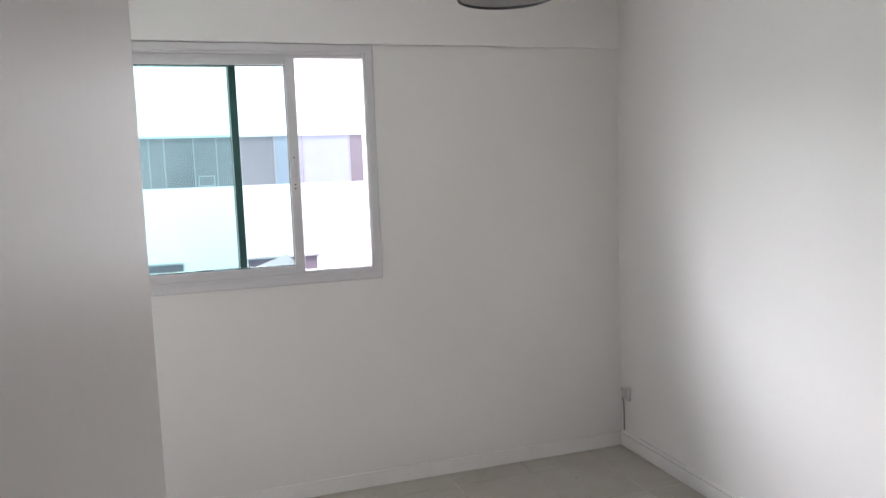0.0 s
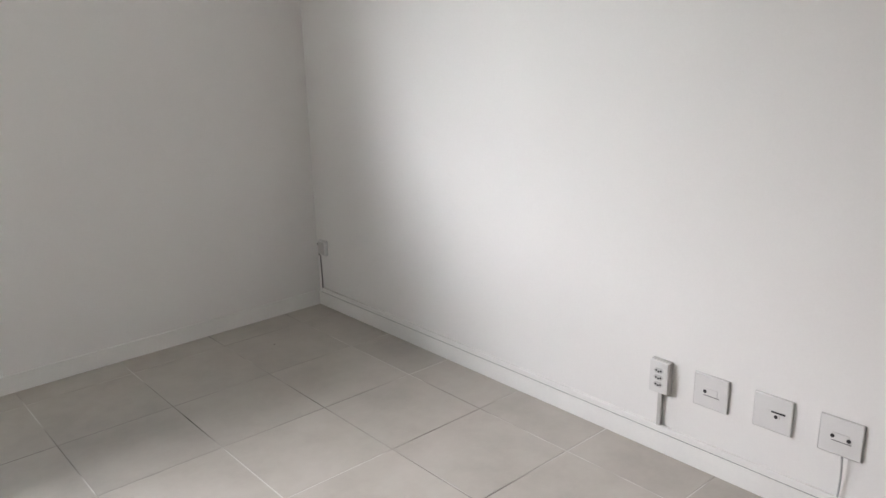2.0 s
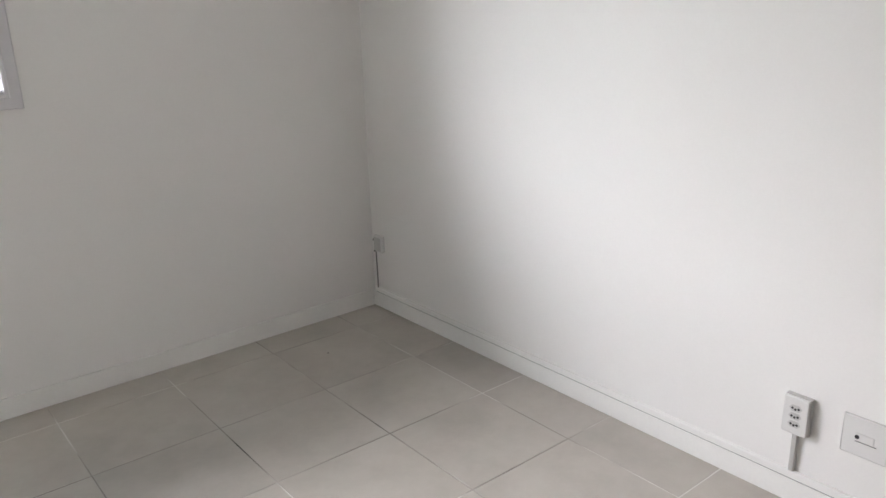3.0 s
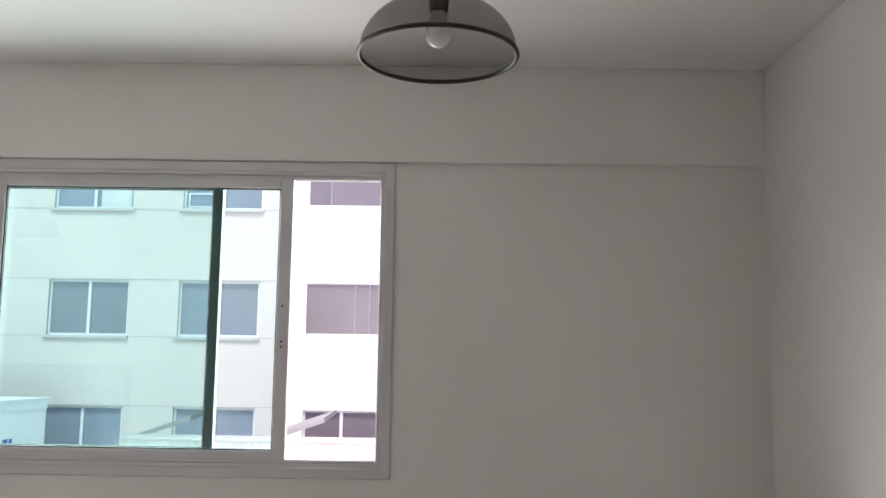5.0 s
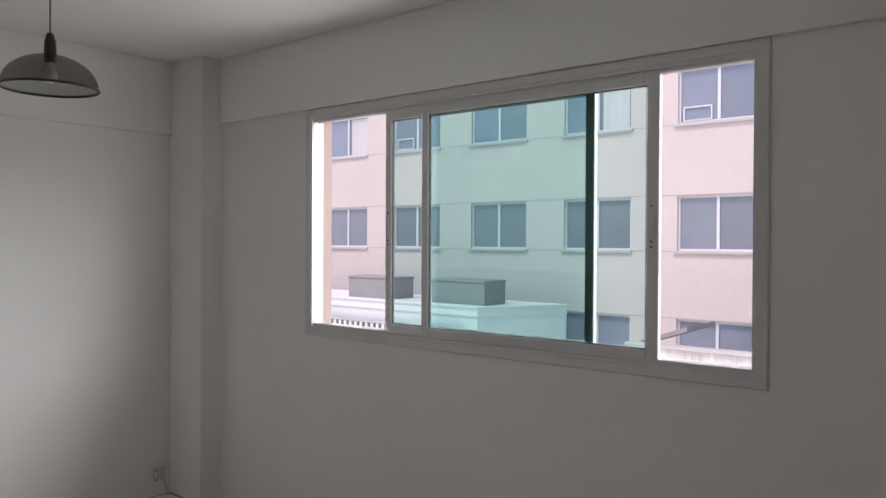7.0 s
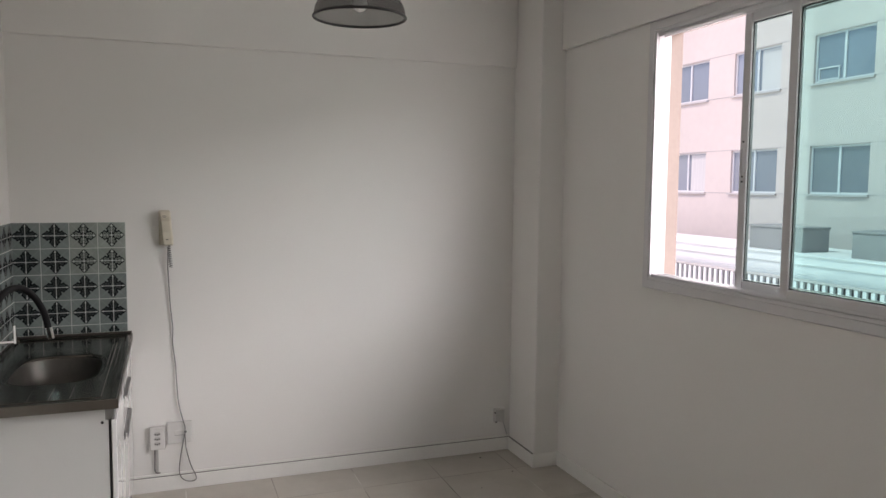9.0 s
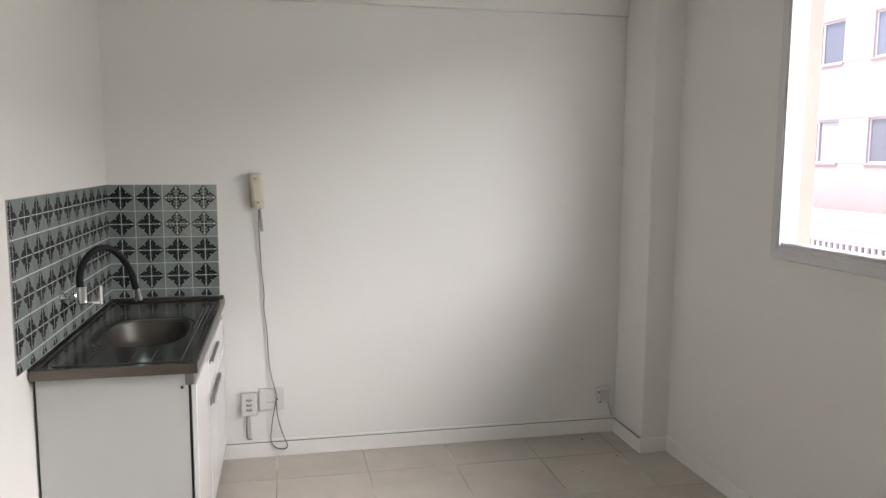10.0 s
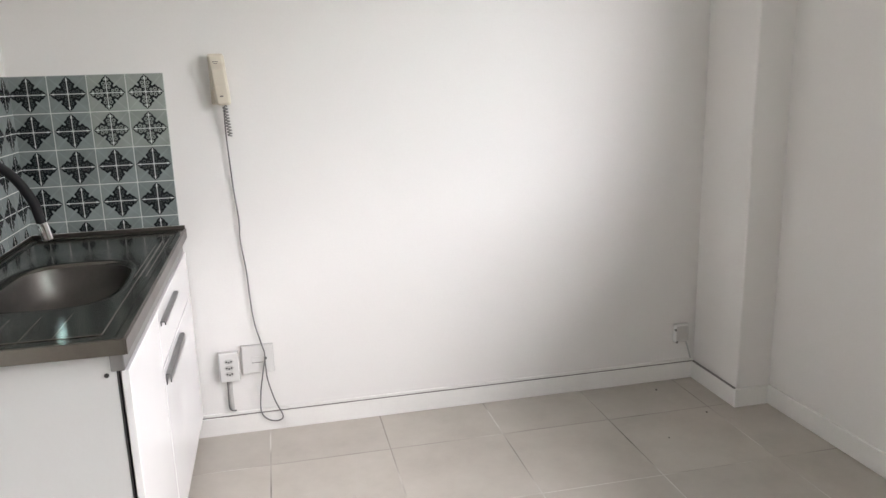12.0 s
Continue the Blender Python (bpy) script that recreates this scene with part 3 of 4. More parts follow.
def sink_sheet():
    """Steel sheet with a rounded-rectangle basin pressed into it, built ring by ring."""
    bm = bmesh.new()
    bx, by, ax, ay, n = 0.700, 0.275, 0.255, 0.172, 64
    def loop(sx, sy, z, p=3.2):
        vs = []
        for k in range(n):
            t = 2 * math.pi * k / n
            c, s = math.cos(t), math.sin(t)
            vs.append(bm.verts.new((bx + sx * math.copysign(abs(c) ** (2 / p), c), by + sy * math.copysign(abs(s) ** (2 / p), s), z)))
        return vs
    def rect(x0, x1, y0, y1, z):
        vs = []
        for k in range(n):
            t = 2 * math.pi * k / n
            c, s = math.cos(t), math.sin(t)
            m = max(abs(c), abs(s))
            u, v = c / m, s / m
            vs.append(bm.verts.new((x0 + (x1 - x0) * (u + 1) / 2, y0 + (y1 - y0) * (v + 1) / 2, z)))
        return vs
    x0, x1, y0, y1 = 0.006, CX, 0.006, CY
    rings = [rect(x0, x1, y0, y1, -0.034), rect(x0, x1, y0, y1, -0.003), rect(x0 + 0.003, x1 - 0.003, y0 + 0.003, y1 - 0.003, 0.0),
             rect(x0 + 0.020, x1 - 0.020, y0 + 0.022, y1 - 0.020, 0.0), rect(x0 + 0.028, x1 - 0.028, y0 + 0.030, y1 - 0.028, -0.006),
             loop(ax + 0.022, ay + 0.022, -0.0065), loop(ax, ay, -0.008), loop(ax - 0.006, ay - 0.006, -0.016), loop(ax - 0.010, ay - 0.010, -0.030), loop(ax - 0.020, ay - 0.018, -0.075), loop(ax - 0.036, ay - 0.032, -0.108, 3.0), loop(ax - 0.064, ay - 0.055, -0.130, 2.8), loop(ax - 0.105, ay - 0.085, -0.141, 2.6), loop(ax - 0.15, ay - 0.11, -0.145, 2.4), loop(0.05, 0.045, -0.147, 2), loop(0.042, 0.042, -0.142, 2)]
    for r0, r1 in zip(rings, rings[1:]):
        for k in range(n):
            bm.faces.new((r0[k], r0[(k + 1) % n], r1[(k + 1) % n], r1[k]))
    bm.faces.new(rings[-1])
    return bm


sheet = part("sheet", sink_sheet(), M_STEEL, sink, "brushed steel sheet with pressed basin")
part("front_edge", boxes((0.004, CX + 0.003, CY, CY + 0.004, -0.036, -0.001), (CX, CX + 0.004, 0.006, CY, -0.036, -0.001), bevel=0.001), M_STEEL_EDGE, sink, "rolled steel front edge")
part("back_lip", boxes((0.002, CX, 0.001, 0.0055, -0.002, 0.022), (0.001, 0.0055, 0.006, CY, -0.002, 0.012), bevel=0.001), M_STEEL_EDGE, sink, "low steel lip against the tiles")
# bowl faces take the steel copy that has shade in its colour
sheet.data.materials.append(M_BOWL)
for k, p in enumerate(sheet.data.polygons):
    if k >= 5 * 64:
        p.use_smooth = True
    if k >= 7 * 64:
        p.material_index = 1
drain = bmesh.new()
cylinder(drain, (0.700, 0.275, -0.1465), (0, 0, 1), 0.040, 0.004, 28)
part("drain", drain, M_CHROME, sink, "round chrome drain")
# pressed ridges along the front and at the far end
for k in range(3):
    part("drainer_ridge", boxes((0.12 + 0.02 * k, 0.70, 0.462 + 0.016 * k, 0.467 + 0.016 * k, -0.0075, -0.0045), bevel=0.0014), M_STEEL, sink)
for k in range(4):
    part("drainer_ridge", boxes((1.03, 1.225, 0.16 + 0.07 * k, 0.166 + 0.07 * k, -0.0075, -0.0050), bevel=0.0012), M_STEEL, sink)

# pressed border line near the end and the front
part("border_ridge", boxes((CX - 0.062, CX - 0.056, 0.06, CY - 0.058, -0.0075, -0.0035), bevel=0.0014), M_STEEL, sink)
part("border_ridge", boxes((0.08, CX - 0.063, CY - 0.062, CY - 0.057, -0.0075, -0.0035), bevel=0.0014), M_STEEL, sink)

# wall tap with a black flexible spout
tap = thing("kitchen_tap", (0.88, 0, 1.035), "chrome wall tap with black flexible gooseneck spout", "tap")
b = bmesh.new()
cylinder(b, (0, 0.012, 0), (0, 1, 0), 0.030, 0.008, 28)
part("wall_flange", b, M_CHROME, tap)
b = bmesh.new()
cylinder(b, (0, 0.052, 0), (0, 1, 0), 0.015, 0.075)
cylinder(b, (0, 0.080, 0.012), (0, 0, 1), 0.021, 0.062)
part("body", b, M_CHROME, tap, smooth=False)
part("lever", boxes((-0.006, 0.006, 0.085, 0.155, -0.026, -0.016), (-0.010, 0.010, 0.150, 0.160, -0.028, 0.045), bevel=0.002), M_CHROME, tap, "L-shaped chrome lever")
part("spout_hose", tube([(0, 0.080, 0.035), (0, 0.080, 0.085), (-0.010, 0.095, 0.135), (-0.040, 0.130, 0.178), (-0.085, 0.170, 0.178), (-0.125, 0.208, 0.135), (-0.152, 0.236, 0.070), (-0.160, 0.244, 0.030), (-0.164, 0.249, 0.000)], 0.0135, 12), M_RUBBER, tap, "black rubber hose", smooth=True)
b = bmesh.new()
cylinder(b, (-0.168, 0.253, -0.022), (-0.15, 0.15, -1), 0.0145, 0.050)
part("aerator", b, M_CHROME, tap, "chrome spout end")

# ---- wall phone, sockets, cables ----
def plate(name, width, height, depth, label, category, group=""):
    """A plate in the local x-z plane that sticks out along -y."""
    ob = thing(name, label=label, category=category, group=group)
    part("backing", boxes((-width / 2, width / 2, -depth * 0.55, 0, -height / 2, height / 2), bevel=0.002), M_PLASTIC2, ob)
    part("cover", boxes((-width / 2 + 0.0015, width / 2 - 0.0015, -depth, -depth * 0.55, -height / 2 + 0.0015, height / 2 - 0.0015), bevel=0.004, seg=2), M_PLASTIC, ob)
    return ob


def triple_socket(m, depth=0.030):
    ob = plate("triple_socket", 0.078, 0.122, depth, "white surface-mounted socket with three outlets", "socket", "wall sockets")
    for k in (-1, 0, 1):
        z = k * 0.026
        b = bmesh.new()
        pts = [(-0.019, 0), (-0.011, 0.010), (0.011, 0.010), (0.019, 0), (0.011, -0.010), (-0.011, -0.010)]
        lo = [b.verts.new((x, -depth - 0.0012, z + y)) for x, y in pts]
        hi = [b.verts.new((x, -depth + 0.002, z + y)) for x, y in pts]
        b.faces.new(lo)
        for i in range(6):
            b.faces.new((lo[i], lo[(i + 1) % 6], hi[(i + 1) % 6], hi[i]))
        outlet = part("outlet", b, M_PLASTIC2, ob, "grey recessed outlet")
        b = bmesh.new()
        for x, zz in ((-0.009, 0), (0, -0.003), (0.009, 0)):
            cylinder(b, (x, -depth - 0.0015, z + zz), (0, 1, 0), 0.0036, 0.002, 10)
        part("pin_hole", b, M_DARK, outlet)
    ob.matrix_basis = m
    return ob


def data_plate(m, holes, slot=None, depth=0.009):
    ob = plate("data_plate", 0.126, 0.120, depth, "square white wall plate with a cable outlet", "wall plate", "wall plates")
    part("module", boxes((-0.024, 0.024, -depth - 0.002, -depth + 0.001, -0.012, 0.012), bevel=0.001), M_PLASTIC, ob)
    for x, z in holes:
        b = bmesh.new()
        cylinder(b, (x, -depth - 0.002, z), (0, 1, 0), 0.0062, 0.002, 14)
        part("cable_hole", b, M_DARK, ob)
    if slot:
        x0, x1, z0, z1 = slot
        part("slot", boxes((x0, x1, -depth - 0.0028, -depth, z0, z1)), M_DARK, ob, "dark open slot")
    else:
        part("slot", boxes((-0.024, 0.032, -depth - 0.0024, -depth, -0.0145, -0.013)), M_SEAM, ob)
    ob.matrix_basis = m
    return ob


def on_east(y, z, lift=0.0):
    return pose(XE - lift, y, z, 0, 0, -90)


def on_west(y, z, lift=0.0):
    return pose(lift, y, z, 0, 0, 90)


triple_socket(on_east(0.681, 0.297))
data_plate(on_east(0.494, 0.297), [(-0.020, 0.0)])
data_plate(on_east(0.284, 0.300), [(0.012, -0.006)], (-0.004, 0.040, 0.006, 0.011))
data_plate(on_east(0.080, 0.300), [(-0.022, 0.0), (0.024, -0.002)])
triple_socket(on_west(0.650, 0.294))
data_plate(on_west(0.761, 0.312), [(0.030, 0.002)], None, 0.012)


def cable(name, pts, r, mat, label):
    return tagged(part(name, tube(pts, r, 8), mat, smooth=True), label, "cable")


def cable_duct(name, x0, x1, y0, y1, z0, z1, label):
    return tagged(part(name, boxes((x0, x1, y0, y1, z0, z1), bevel=0.002), M_PLASTIC2), label, "cable duct")


cable_duct("cable_duct", XE - 0.016, XE, 0.673, 0.689, 0.106, 0.243, "slim grey-white duct under the socket")
cable_duct("cable_duct", 0, 0.012, 0.640, 0.654, 0.105, 0.233, "slim grey duct under the socket")
cable("wall_cable", [(0.013, 0.637, 0.234), (0.0135, 0.636, 0.18), (0.0135, 0.637, 0.113), (0.0135, 0.662, 0.104)], 0.0032, M_CABLE, "grey cable dropping from the socket to the skirting")
cable("wall_cable", [(XE - 0.018, 0.066, 0.245), (XE - 0.012, 0.064, 0.18), (XE - 0.012, 0.066, 0.108)], 0.003, M_PALE_CABLE, "thin pale cable under the wall plate")


def junction_box(m, label):
    ob = thing("junction_box", label=label, category="junction box", group="corner junction boxes")
    part("body", boxes((-0.036, 0.036, -0.024, 0, -0.040, 0.048), bevel=0.007, seg=2), M_PLASTIC, ob)
    part("lid", boxes((-0.028, 0.028, -0.0265, -0.024, -0.032, 0.038), bevel=0.001), M_PLASTIC2, ob)
    for x, z in ((-0.030, 0.022), (-0.024, -0.036)):
        b = bmesh.new()
        cylinder(b, (x, -0.020, z), (0, 1, 0), 0.006, 0.012, 10)
        part("cable_gland", b, M_CABLE, ob)
    ob.matrix_basis = m
    return ob


junction_box(on_east(2.834, 0.343), "small white junction box low in the corner")
junction_box(on_west(2.630, 0.222), "small white junction box beside the column")
cable("wall_cable", [(XE - 0.014, 2.862, 0.312), (XE - 0.010, 2.866, 0.2), (XE - 0.012, 2.862, 0.104)], 0.0035, M_CABLE, "grey cable dropping into the skirting duct")
cable("wall_cable", [(0.012, 2.655, 0.190), (0.010, 2.672, 0.14), (0.012, 2.685, 0.096)], 0.003, M_PALE_CABLE, "thin pale cable beside the column")

phone = thing("intercom_phone", (0, 0.706, 1.316), "aged beige intercom handset on the wall", "intercom")
b = boxes((0.0, 0.022, -0.026, 0.030, 0.002, 0.150), bevel=0.004, seg=2)
part("wall_base", b, M_BEIGE, phone)
b = bmesh.new()
rings = []
for z, d, w in ((0.000, 0.050, 0.020), (0.006, 0.056, 0.024), (0.035, 0.060, 0.026), (0.060, 0.055, 0.0255), (0.110, 0.055, 0.026), (0.130, 0.062, 0.027), (0.150, 0.062, 0.027), (0.158, 0.052, 0.023)):
    yc = 0.018 - 0.10 * z
    rings.append([b.verts.new(p) for p in ((0.0225, yc - w, z), (d - 0.006, yc - w, z), (d, yc - w * 0.7, z), (d, yc + w * 0.7, z), (d - 0.006, yc + w, z), (0.0225, yc + w, z))])
for r0, r1 in zip(rings, rings[1:]):
    for k in range(6):
        b.faces.new((r0[k], r0[(k + 1) % 6], r1[(k + 1) % 6], r1[k]))
b.faces.new(rings[0][::-1])
b.faces.new(rings[-1])
bmesh.ops.bevel(b, geom=list(b.edges), offset=0.0012, segments=1, affect="EDGES")
bmesh.ops.scale(b, vec=(1.0, 1.06, 1.15), verts=b.verts)
handset = part("handset", b, M_BEIGE, phone, "beige handset with rounded ends")
part("printed_mark", boxes((0.0622, 0.0626, -0.008, 0.012, 0.152, 0.155), (0.0622, 0.0626, -0.004, 0.010, 0.146, 0.1485)), M_MARK, handset, "small unreadable printed marks")
part("microphone_slot", boxes((0.0598, 0.0604, 0.008, 0.020, 0.029, 0.034)), M_MARK, handset)
# coiled cord bunched under the handset
coil = [(0.03 + 0.008 * math.cos(k * 1.25), 0.020 + 0.0002 * k + 0.008 * math.sin(k * 1.25), -0.002 - 0.0022 * k) for k in range(52)]
part("coiled_cord", tube(coil, 0.0022, 6, 2), M_CABLE, phone, "bunched grey coiled cord", smooth=True)
random.seed(4)
pts = [(0.022, 0.722, 1.30), (0.016, 0.720, 1.21), (0.014, 0.724, 1.10), (0.010, 0.728, 1.00), (0.012, 0.738, 0.88), (0.010, 0.736, 0.80), (0.010, 0.748, 0.68), (0.012, 0.752, 0.58), (0.014, 0.760, 0.47), (0.020, 0.780, 0.38), (0.023, 0.790, 0.33), (0.023, 0.776, 0.25), (0.022, 0.762, 0.17), (0.022, 0.758, 0.090), (0.024, 0.782, 0.054), (0.026, 0.822, 0.044), (0.025, 0.842, 0.062), (0.023, 0.816, 0.13), (0.022, 0.794, 0.22), (0.022, 0.790, 0.28), (0.020, 0.789, 0.316)]
cable("intercom_cable", pts, 0.0028, M_CABLE, "long dark grey cable hanging from the intercom in a loop")

def crumb(x, y, r):
    b = bmesh.new()
    bmesh.ops.create_icosphere(b, subdivisions=1, radius=r)
    bmesh.ops.scale(b, vec=(1.3, 0.9, 0.55), verts=b.verts)
    ob = tagged(part("floor_crumb", b, M_MARK), "tiny dark crumb lying on the tiles", "debris", "crumbs on the floor")
    ob.location = (x, y, r * 0.5)
    return ob


for x, y, r in ((3.86, 1.24, 0.006), (4.55, 2.55, 0.004), (0.10, 2.47, 0.006), (0.36, 2.56, 0.005), (0.52, 2.30, 0.004)):
    crumb(x, y, r)

# ---- outside ----
GZ = -3.0
structure("ground", boxes((-400, 400, -400, 800, GZ - 0.2, GZ)), M_GROUND, "pale paved yard between the buildings", "ground")

FY, FYE = 15.72, 15.58                 # planes of the two facade halves
building = thing("apartment_building", (-5, FY, GZ), "pinkish beige apartment building with rows of windows", "building")


def fpart(name, bm, mat, parent, label=""):
    bmesh.ops.translate(bm, vec=(5, -FY, -GZ), verts=bm.verts)
    return part(name, bm, mat, parent, label)


ROWS = [(-1.17, 0.06), (1.52, 2.69), (4.22, 5.38), (6.90, 8.06)]
TOP = 9.6
XWS = [-2.03 - 2.772 * k for k in range(8)]
WW = 1.71
west_x = -26.0
specs = []
z_prev = GZ
for z0, z1 in ROWS:
    specs.append((west_x, 0.21, FY, FY + 0.25, z_prev, z0))
    edges = [west_x] + [e for x in sorted(XWS) for e in (x, x + WW)] + [0.21]
    for a0, a1 in zip(edges[::2], edges[1::2]):
        specs.append((a0, a1, FY, FY + 0.25, z0, z1))
    z_prev = z1
specs.append((west_x, 0.21, FY, FY + 0.25, z_prev, TOP))
fpart("wall", boxes(*specs), M_FAC_W, building, "pinkish beige rendered wall")
# added sheet in the pane colour keeps the space behind the windows dark
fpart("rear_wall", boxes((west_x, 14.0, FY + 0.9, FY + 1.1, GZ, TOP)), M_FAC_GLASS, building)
fpart("roof", boxes((west_x, 14.0, FYE - 0.15, FY + 1.3, TOP, TOP + 0.25)), M_CONC, building, "flat concrete roof edge")
REX0, REX1 = 0.66, 13.6
LOWX = [0.70, 3.52, 6.26, 9.0, 11.8]
specs = []
z_prev = GZ
for i, (z0, z1) in enumerate(ROWS):
    z0 = z0 + (0.64 if i == 0 else 0.06)
    specs.append((0.2102, 14.0, FYE, FYE + 0.25, z_prev, z0))
    edges = [0.2102] + ([e for x in LOWX for e in (x, x + 1.58)] if i == 0 else [REX0, REX1]) + [14.0]
    for a0, a1 in zip(edges[::2], edges[1::2]):
        specs.append((a0, a1, FYE, FYE + 0.25, z0, z1))
    z_prev = z1
specs.append((0.2102, 14.0, FYE, FYE + 0.25, z_prev, TOP))
fpart("wall", boxes(*specs), M_FAC_E, building, "pale cream rendered wall")
# thin render joints at sill and lintel height
for z0, z1 in ROWS:
    for z in (z0 - 0.01, z1 + 0.02):
        fpart("render_joint", boxes((west_x, 0.208, FY - 0.004, FY - 0.0005, z - 0.010, z + 0.010)), M_JOINT, building)


def far_window(x0, x1, z0, z1, y, mat, curtain=False, vent=False):
    w = fpart("window", bm_frame(x0, x1, z0, z1, 0.045, y + 0.06, y + 0.12), M_FAC_FRAME, building)
    xm = (x0 + x1) / 2
    fpart("mullion", boxes((xm - 0.032, xm + 0.032, y + 0.055, y + 0.12, z0 + 0.04, z1 - 0.04)), M_FAC_FRAME, w)
    for a0, a1 in ((x0 + 0.04, xm - 0.03), (xm + 0.03, x1 - 0.04)):
        fpart("pane", boxes((a0, a1, y + 0.085, y + 0.095, z0 + 0.04, z1 - 0.04)), mat, w)
    fpart("sill", boxes((x0 - 0.07, x1 + 0.03, y - 0.05, y + 0.06, z0 - 0.055, z0 - 0.001)), M_FAC_SILL, w)
    if curtain:
        fpart("curtain", boxes((xm + 0.12, x1 - 0.08, y + 0.080, y + 0.084, z0 + 0.05, z1 - 0.06)), M_CURTAIN, w, "pale drawn curtain")
    if vent:
        fpart("vent_sash", bm_frame(x0 + 0.10, xm - 0.14, z0 + 0.05, z0 + 0.36, 0.03, y + 0.05, y + 0.083), M_FAC_FRAME, w)
    return w


random.seed(11)
for i, (z0, z1) in enumerate(ROWS):
    for k, x in enumerate(XWS):
        zz = z0 + 0.62 if (i == 0 and k == 0) else z0
        far_window(x, x + WW, zz, z1, FY, M_FAC_GLASS, curtain=(i, k) in ((2, 4), (1, 5), (2, 1)), vent=(i == 2 and k in (0, 3)))
        if zz != z0:
            fpart("infill", boxes((x, x + WW, FY, FY + 0.25, z0, zz - 0.056)), M_FAC_W, building)
    if i == 0:
        for x in LOWX:
            far_window(x, x + 1.58, z0 + 0.64, z1, FYE, M_BLIND)
    else:
        # ribbon of glazed panels with slim posts
        ribbon = fpart("ribbon_window", bm_frame(REX0, REX1, z0 + 0.06, z1, 0.04, FYE + 0.04, FYE + 0.10), M_FAC_FRAME, building)
        x = REX0 + 0.04
        widths = [1.02, 0.44, 0.52, 1.02, 0.30, 0.58, 0.46, 1.20, 0.62]
        k = 0
        while x < REX1 - 0.1:
            w = min(widths[(k + 3 * i) % 9], REX1 - 0.04 - x)
            fpart("pane", boxes((x, x + w, FYE + 0.065, FYE + 0.075, z0 + 0.10, z1 - 0.04)), M_FAC_GLASS if k % 9 in (5, 6) else M_BLIND, ribbon)
            fpart("post", boxes((x + w - 0.011, x + w + 0.011, FYE + 0.05, FYE + 0.09, z0 + 0.10, z1 - 0.04)), M_POST, ribbon)
            if k % 9 == 3:
                fpart("vent_sash", bm_frame(x + 0.06, x + w - 0.06, z0 + 0.11, z0 + 0.34, 0.03, FYE + 0.045, FYE + 0.064), M_POST, ribbon)
            x += w
            k += 1

# low white annex with louvred fence, roof blocks, lettered end wall and stained parapet
annex = thing("low_annex", (-8, 12.7, GZ), "low white annex with a flat roof and louvred front", "building")


def apart(name, bm, mat, parent, label=""):
    bmesh.ops.translate(bm, vec=(8, -12.7, -GZ), verts=bm.verts)
    return part(name, bm, mat, parent, label)


def slanted_box(x0, y0, y1, z0, z1, xa, xb):
    """A box whose east end runs aslant from (xa, y0) to (xb, y1)."""
    bm = bmesh.new()
    lo = [bm.verts.new((x, y, z0)) for x, y in ((x0, y0), (xa, y0), (xb, y1), (x0, y1))]
    hi = [bm.verts.new((x, y, z1)) for x, y in ((x0, y0), (xa, y0), (xb, y1), (x0, y1))]
    bm.faces.new(lo[::-1])
    bm.faces.new(hi)
    for i in range(4):
        bm.faces.new((lo[i], lo[(i + 1) % 4], hi[(i + 1) % 4], hi[i]))
    return bm


apart("wall", slanted_box(-20, 12.75, 14.6, GZ, 0.12, -5.12, -4.08), M_WHITEOUT, annex, "white rendered wall with a slanting end")
apart("fascia", slanted_box(-20.1, 12.72, 14.62, 0.1205, 0.30, -5.10, -4.06), M_WHITEOUT, annex)
apart("roof_edge", slanted_box(-20.1, 12.69, 14.64, 0.3005, 0.33, -5.08, -4.04), M_WHITEOUT, annex)
end = Vector((1.04, 1.85, 0)).normalized()
out = Vector((end.y, -end.x, 0))
for k, (w, h) in enumerate(((0.16, 0.16), (0.09, 0.11), (0.06, 0.11), (0.09, 0.11), (0.03, 0.17), (0.09, 0.11), (0.06, 0.11))):
    b = boxes((0, w, -0.006, -0.001, 0, h))
    turn = Matrix(((end.x, -out.x, 0, 0), (end.y, -out.y, 0, 0), (0, 0, 1, 0), (0, 0, 0, 1)))
    at = Vector((-5.12, 12.75, -0.49)) + end * (0.76 + 0.112 * k)
    bmesh.ops.transform(b, matrix=Matrix.Translation(at) @ turn, verts=b.verts)
    apart("lettering_bar", b, M_BLUE, annex, "blue bar in place of lettering")
apart("louvre_frame", boxes((-20, -5.43, 12.55, 12.60, -0.20, -0.15), (-20, -5.43, 12.55, 12.60, -1.6, -1.54)), M_CONC, annex)
# near-black sheet stands in for the shade between the slats
apart("louvre_gap_shade", boxes((-20, -5.43, 12.61, 12.63, -1.54, -0.20)), M_DARK, annex)
sl = boxes((-0.04, 0.04, -0.03, 0.03, -0.65, 0.65))
slat_mesh = mesh_of("louvre_slat", sl, M_WHITEOUT)
for k in range(80):
    s = new("louvre_slat", slat_mesh)
    s.parent = annex
    s.location = (-5.52 - 0.18 * k + 8, -0.12, -0.86 - GZ)


def roof_block(x0, x1, y0, y1, z0, z1):
    ob = thing("roof_block", ((x0 + x1) / 2, (y0 + y1) / 2, z0), "grey weathered concrete block on the annex roof", "roof block", "roof blocks")
    w, d, h = (x1 - x0) / 2, (y1 - y0) / 2, z1 - z0
    part("body", boxes((-w, w, -d, d, 0, h - 0.05), bevel=0.01), M_BLOCK, ob)
    part("cap", boxes((-w - 0.02, w + 0.02, -d - 0.02, d + 0.02, h - 0.05, h), bevel=0.01), M_BLOCK, ob)
    return ob


roof_block(-9.29, -7.80, 13.0, 13.74, 0.33, 0.85)
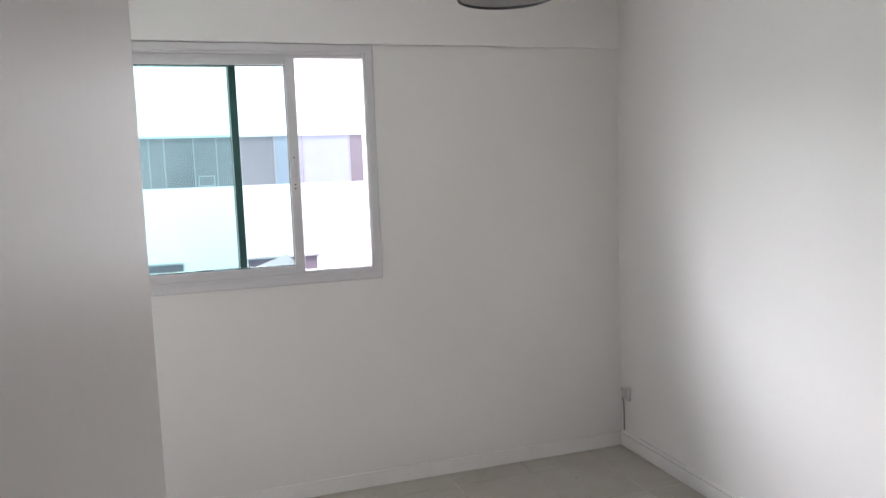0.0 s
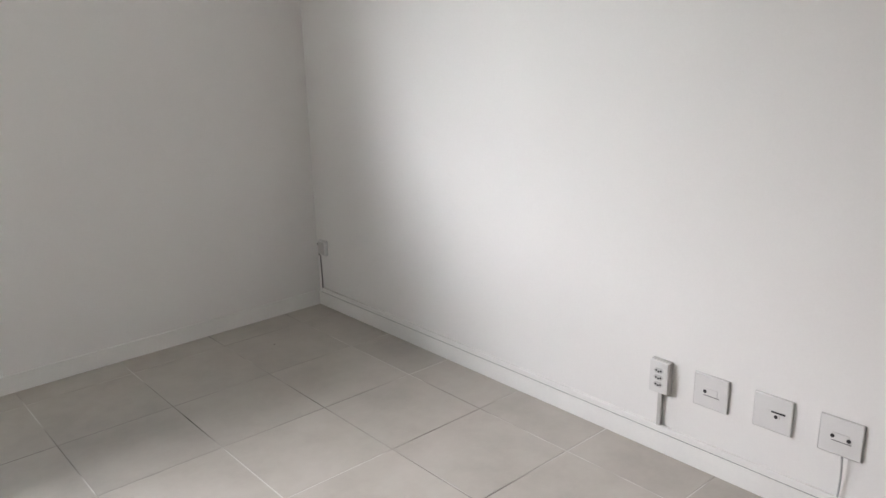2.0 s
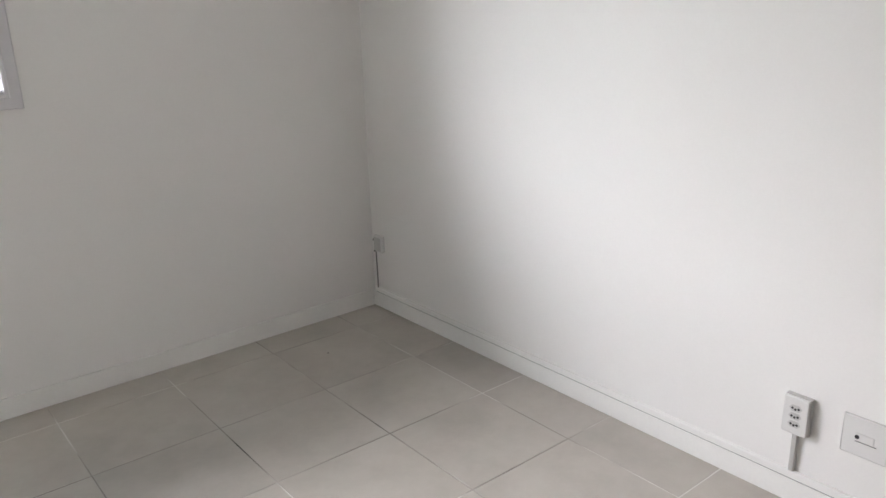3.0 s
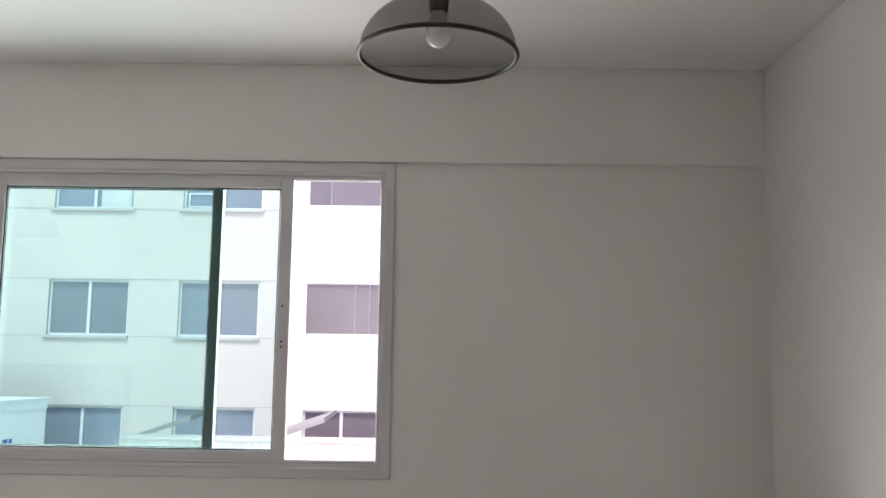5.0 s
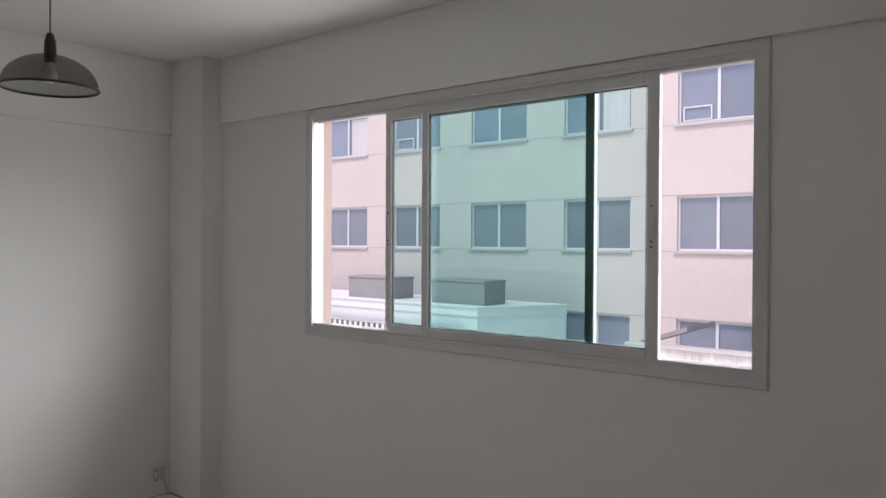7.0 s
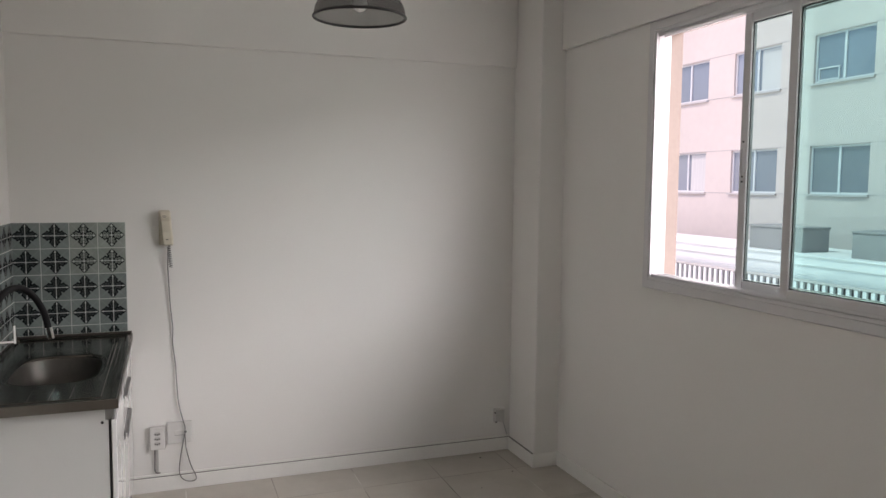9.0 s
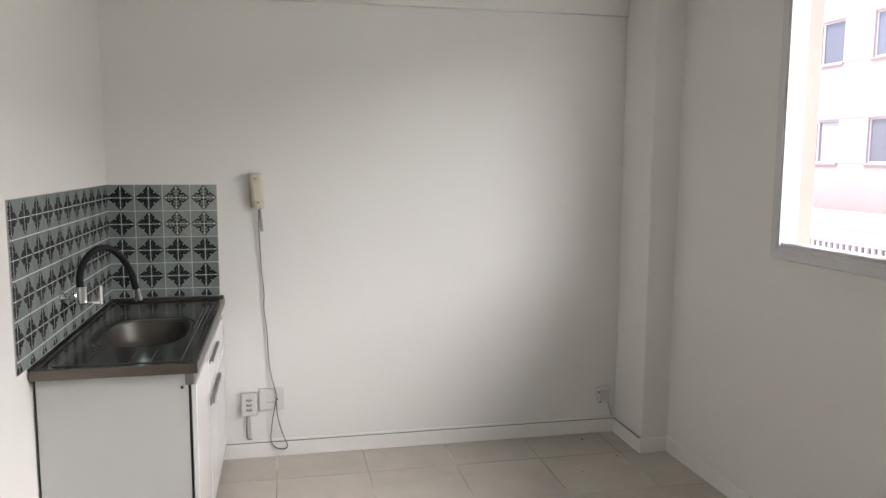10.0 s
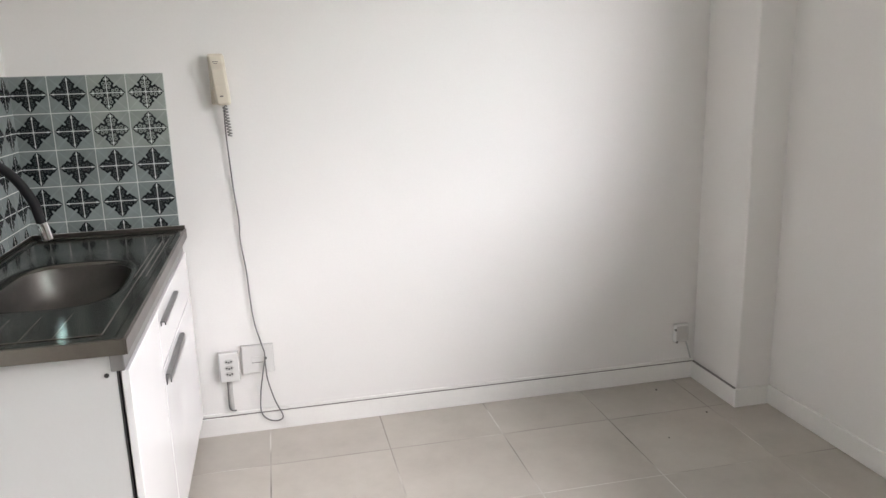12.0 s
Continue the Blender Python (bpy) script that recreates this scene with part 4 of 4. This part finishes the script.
roof_block(-6.60, -5.12, 13.0, 13.78, 0.33, 0.86)

parapet = thing("parapet_wall", (3.0, 12.7, GZ), "rain-stained pale parapet wall with coping", "wall")
part("wall", boxes((-4.7, 11.0, 0, 0.18, 0, 2.84), bevel=0.01), M_STAIN, parapet)
part("coping", boxes((-4.75, 11.05, -0.05, 0.23, 2.84, 2.90), bevel=0.01), M_CONC, parapet)
for x in (-4.6, -2.3, 0.35):
    b = bmesh.new()
    v = [b.verts.new(p) for p in ((x, 0.25, 2.90), (x + 0.9, 0.25, 3.22), (x + 0.9, 1.6, 3.22), (x, 1.6, 2.90), (x, 0.25, 2.82), (x + 0.9, 0.25, 3.14), (x + 0.9, 1.6, 3.14), (x, 1.6, 2.82))]
    for q in ((0, 1, 2, 3), (7, 6, 5, 4), (0, 4, 5, 1), (1, 5, 6, 2), (2, 6, 7, 3), (3, 7, 4, 0)):
        b.faces.new([v[i] for i in q])
    part("sloped_slab", b, M_BLOCK, parapet, "sloping concrete slab behind the parapet")

# ---- ornamental tiles ----
GAP = 0.003
M_JOINT_W = surface("pale_tile_grout", (0.58, 0.60, 0.57), 0.8, coarse=6, fine=80, vary=0.2, bump=0.05)


def tile_mesh(name, w, h, dy=0.0):
    """A glazed tile in the local x-y plane with eased edges; dy: offset of its middle from the ornament's middle."""
    return mesh_of(name, boxes((-w / 2 + GAP / 2, w / 2 - GAP / 2, -h / 2 + dy + GAP / 2, h / 2 + dy - GAP / 2, 0.001, 0.0065), bevel=0.0012), M_ORN)


TOPZ = 1.437
FULL = tile_mesh("ornamental_tile", ORN, ORN)
PALE = FULL.copy()
PALE.materials[0] = M_ORN_LIGHT
LOWH = TOPZ - 4 * ORN - (CT + 0.012)
LOW = tile_mesh("ornamental_tile", ORN, LOWH, (ORN - LOWH) / 2)
END = mesh_of("ornamental_tile", boxes((-ORN / 2 + GAP / 2, ORN * 0.12, -ORN / 2 + GAP / 2, ORN / 2 - GAP / 2, 0.001, 0.0065), bevel=0.0012), M_ORN)
ENDLOW = mesh_of("ornamental_tile", boxes((-ORN / 2 + GAP / 2, ORN * 0.12, ORN / 2 - LOWH + GAP / 2, ORN / 2 - GAP / 2, 0.001, 0.0065), bevel=0.0012), M_ORN)
splash_west = structure("backsplash_west", boxes((0.0004, 0.0072, 0.0, 4 * ORN, CT + 0.012, TOPZ)), M_JOINT_W, "patterned tile backsplash beside the sink", "backsplash")
splash_south = structure("backsplash_south", boxes((0.0073, 10.62 * ORN, 0.0004, 0.0072, CT + 0.012, TOPZ)), M_JOINT_W, "patterned tile backsplash behind the sink", "backsplash")
for r in range(5):
    z = TOPZ - ORN * (r + 0.5)
    for c in range(4):
        t = new("ornamental_tile", LOW if r == 4 else PALE if r < 2 and c > 1 else FULL)
        t.parent = splash_west
        t.matrix_basis = pose(0.002, ORN * (c + 0.5), z, 90, 0, 90)
    for c in range(11):
        last = c == 10
        t = new("ornamental_tile", (END if r < 4 else ENDLOW) if last else (FULL if r < 4 else LOW))
        t.parent = splash_south
        m = Matrix(((1, 0, 0, ORN * (c + 0.5)), (0, 0, 1, 0.002), (0, 1, 0, z), (0, 0, 0, 1)))
        t.matrix_basis = pose(ORN * (c + 0.5), 0.002, z, 90, 0, 180) if not last else m

# ---- floor: porcelain tiles on a bed of grout ----
floor = structure("floor", boxes((-0.15, XE + 0.15, -0.12, YN + 0.15, -0.15, -0.001), (2.42, XE + 0.15, YS - 0.15, -0.12, -0.15, -0.001)), M_GROUT, "pale beige porcelain tile floor", "floor")
PX = 0.4525
cache = {}
random.seed(2)


def floor_tile(x0, x1, y0, y1):
    w, h = x1 - x0 - 0.005, y1 - y0 - 0.005
    if w < 0.02 or h < 0.02:
        return
    key = (round(w, 3), round(h, 3))
    if key not in cache:
        cache[key] = mesh_of("floor_tile", boxes((-w / 2, w / 2, -h / 2, h / 2, -0.009, 0), bevel=0.0006), M_TILE)
    t = new("floor_tile", cache[key])
    t.parent = floor
    t.location = ((x0 + x1) / 2, (y0 + y1) / 2, random.uniform(-0.0003, 0.0003))


def tile_field(xa, xb, ya, yb, x0, y0):
    xs = [xa] + [x0 + PX * k for k in range(-20, 21) if xa + 0.01 < x0 + PX * k < xb - 0.01] + [xb]
    ys = [ya] + [y0 + PX * k for k in range(-20, 21) if ya + 0.01 < y0 + PX * k < yb - 0.01] + [yb]
    for a0, a1 in zip(xs, xs[1:]):
        for b0, b1 in zip(ys, ys[1:]):
            floor_tile(a0, a1, b0, b1)


# the kitchen side and the living side are laid as two fields
tile_field(0.0, XP, 0.0, YN, 0.308, 0.787)
tile_field(XP, XE, YS, YN, 0.290, 0.905)
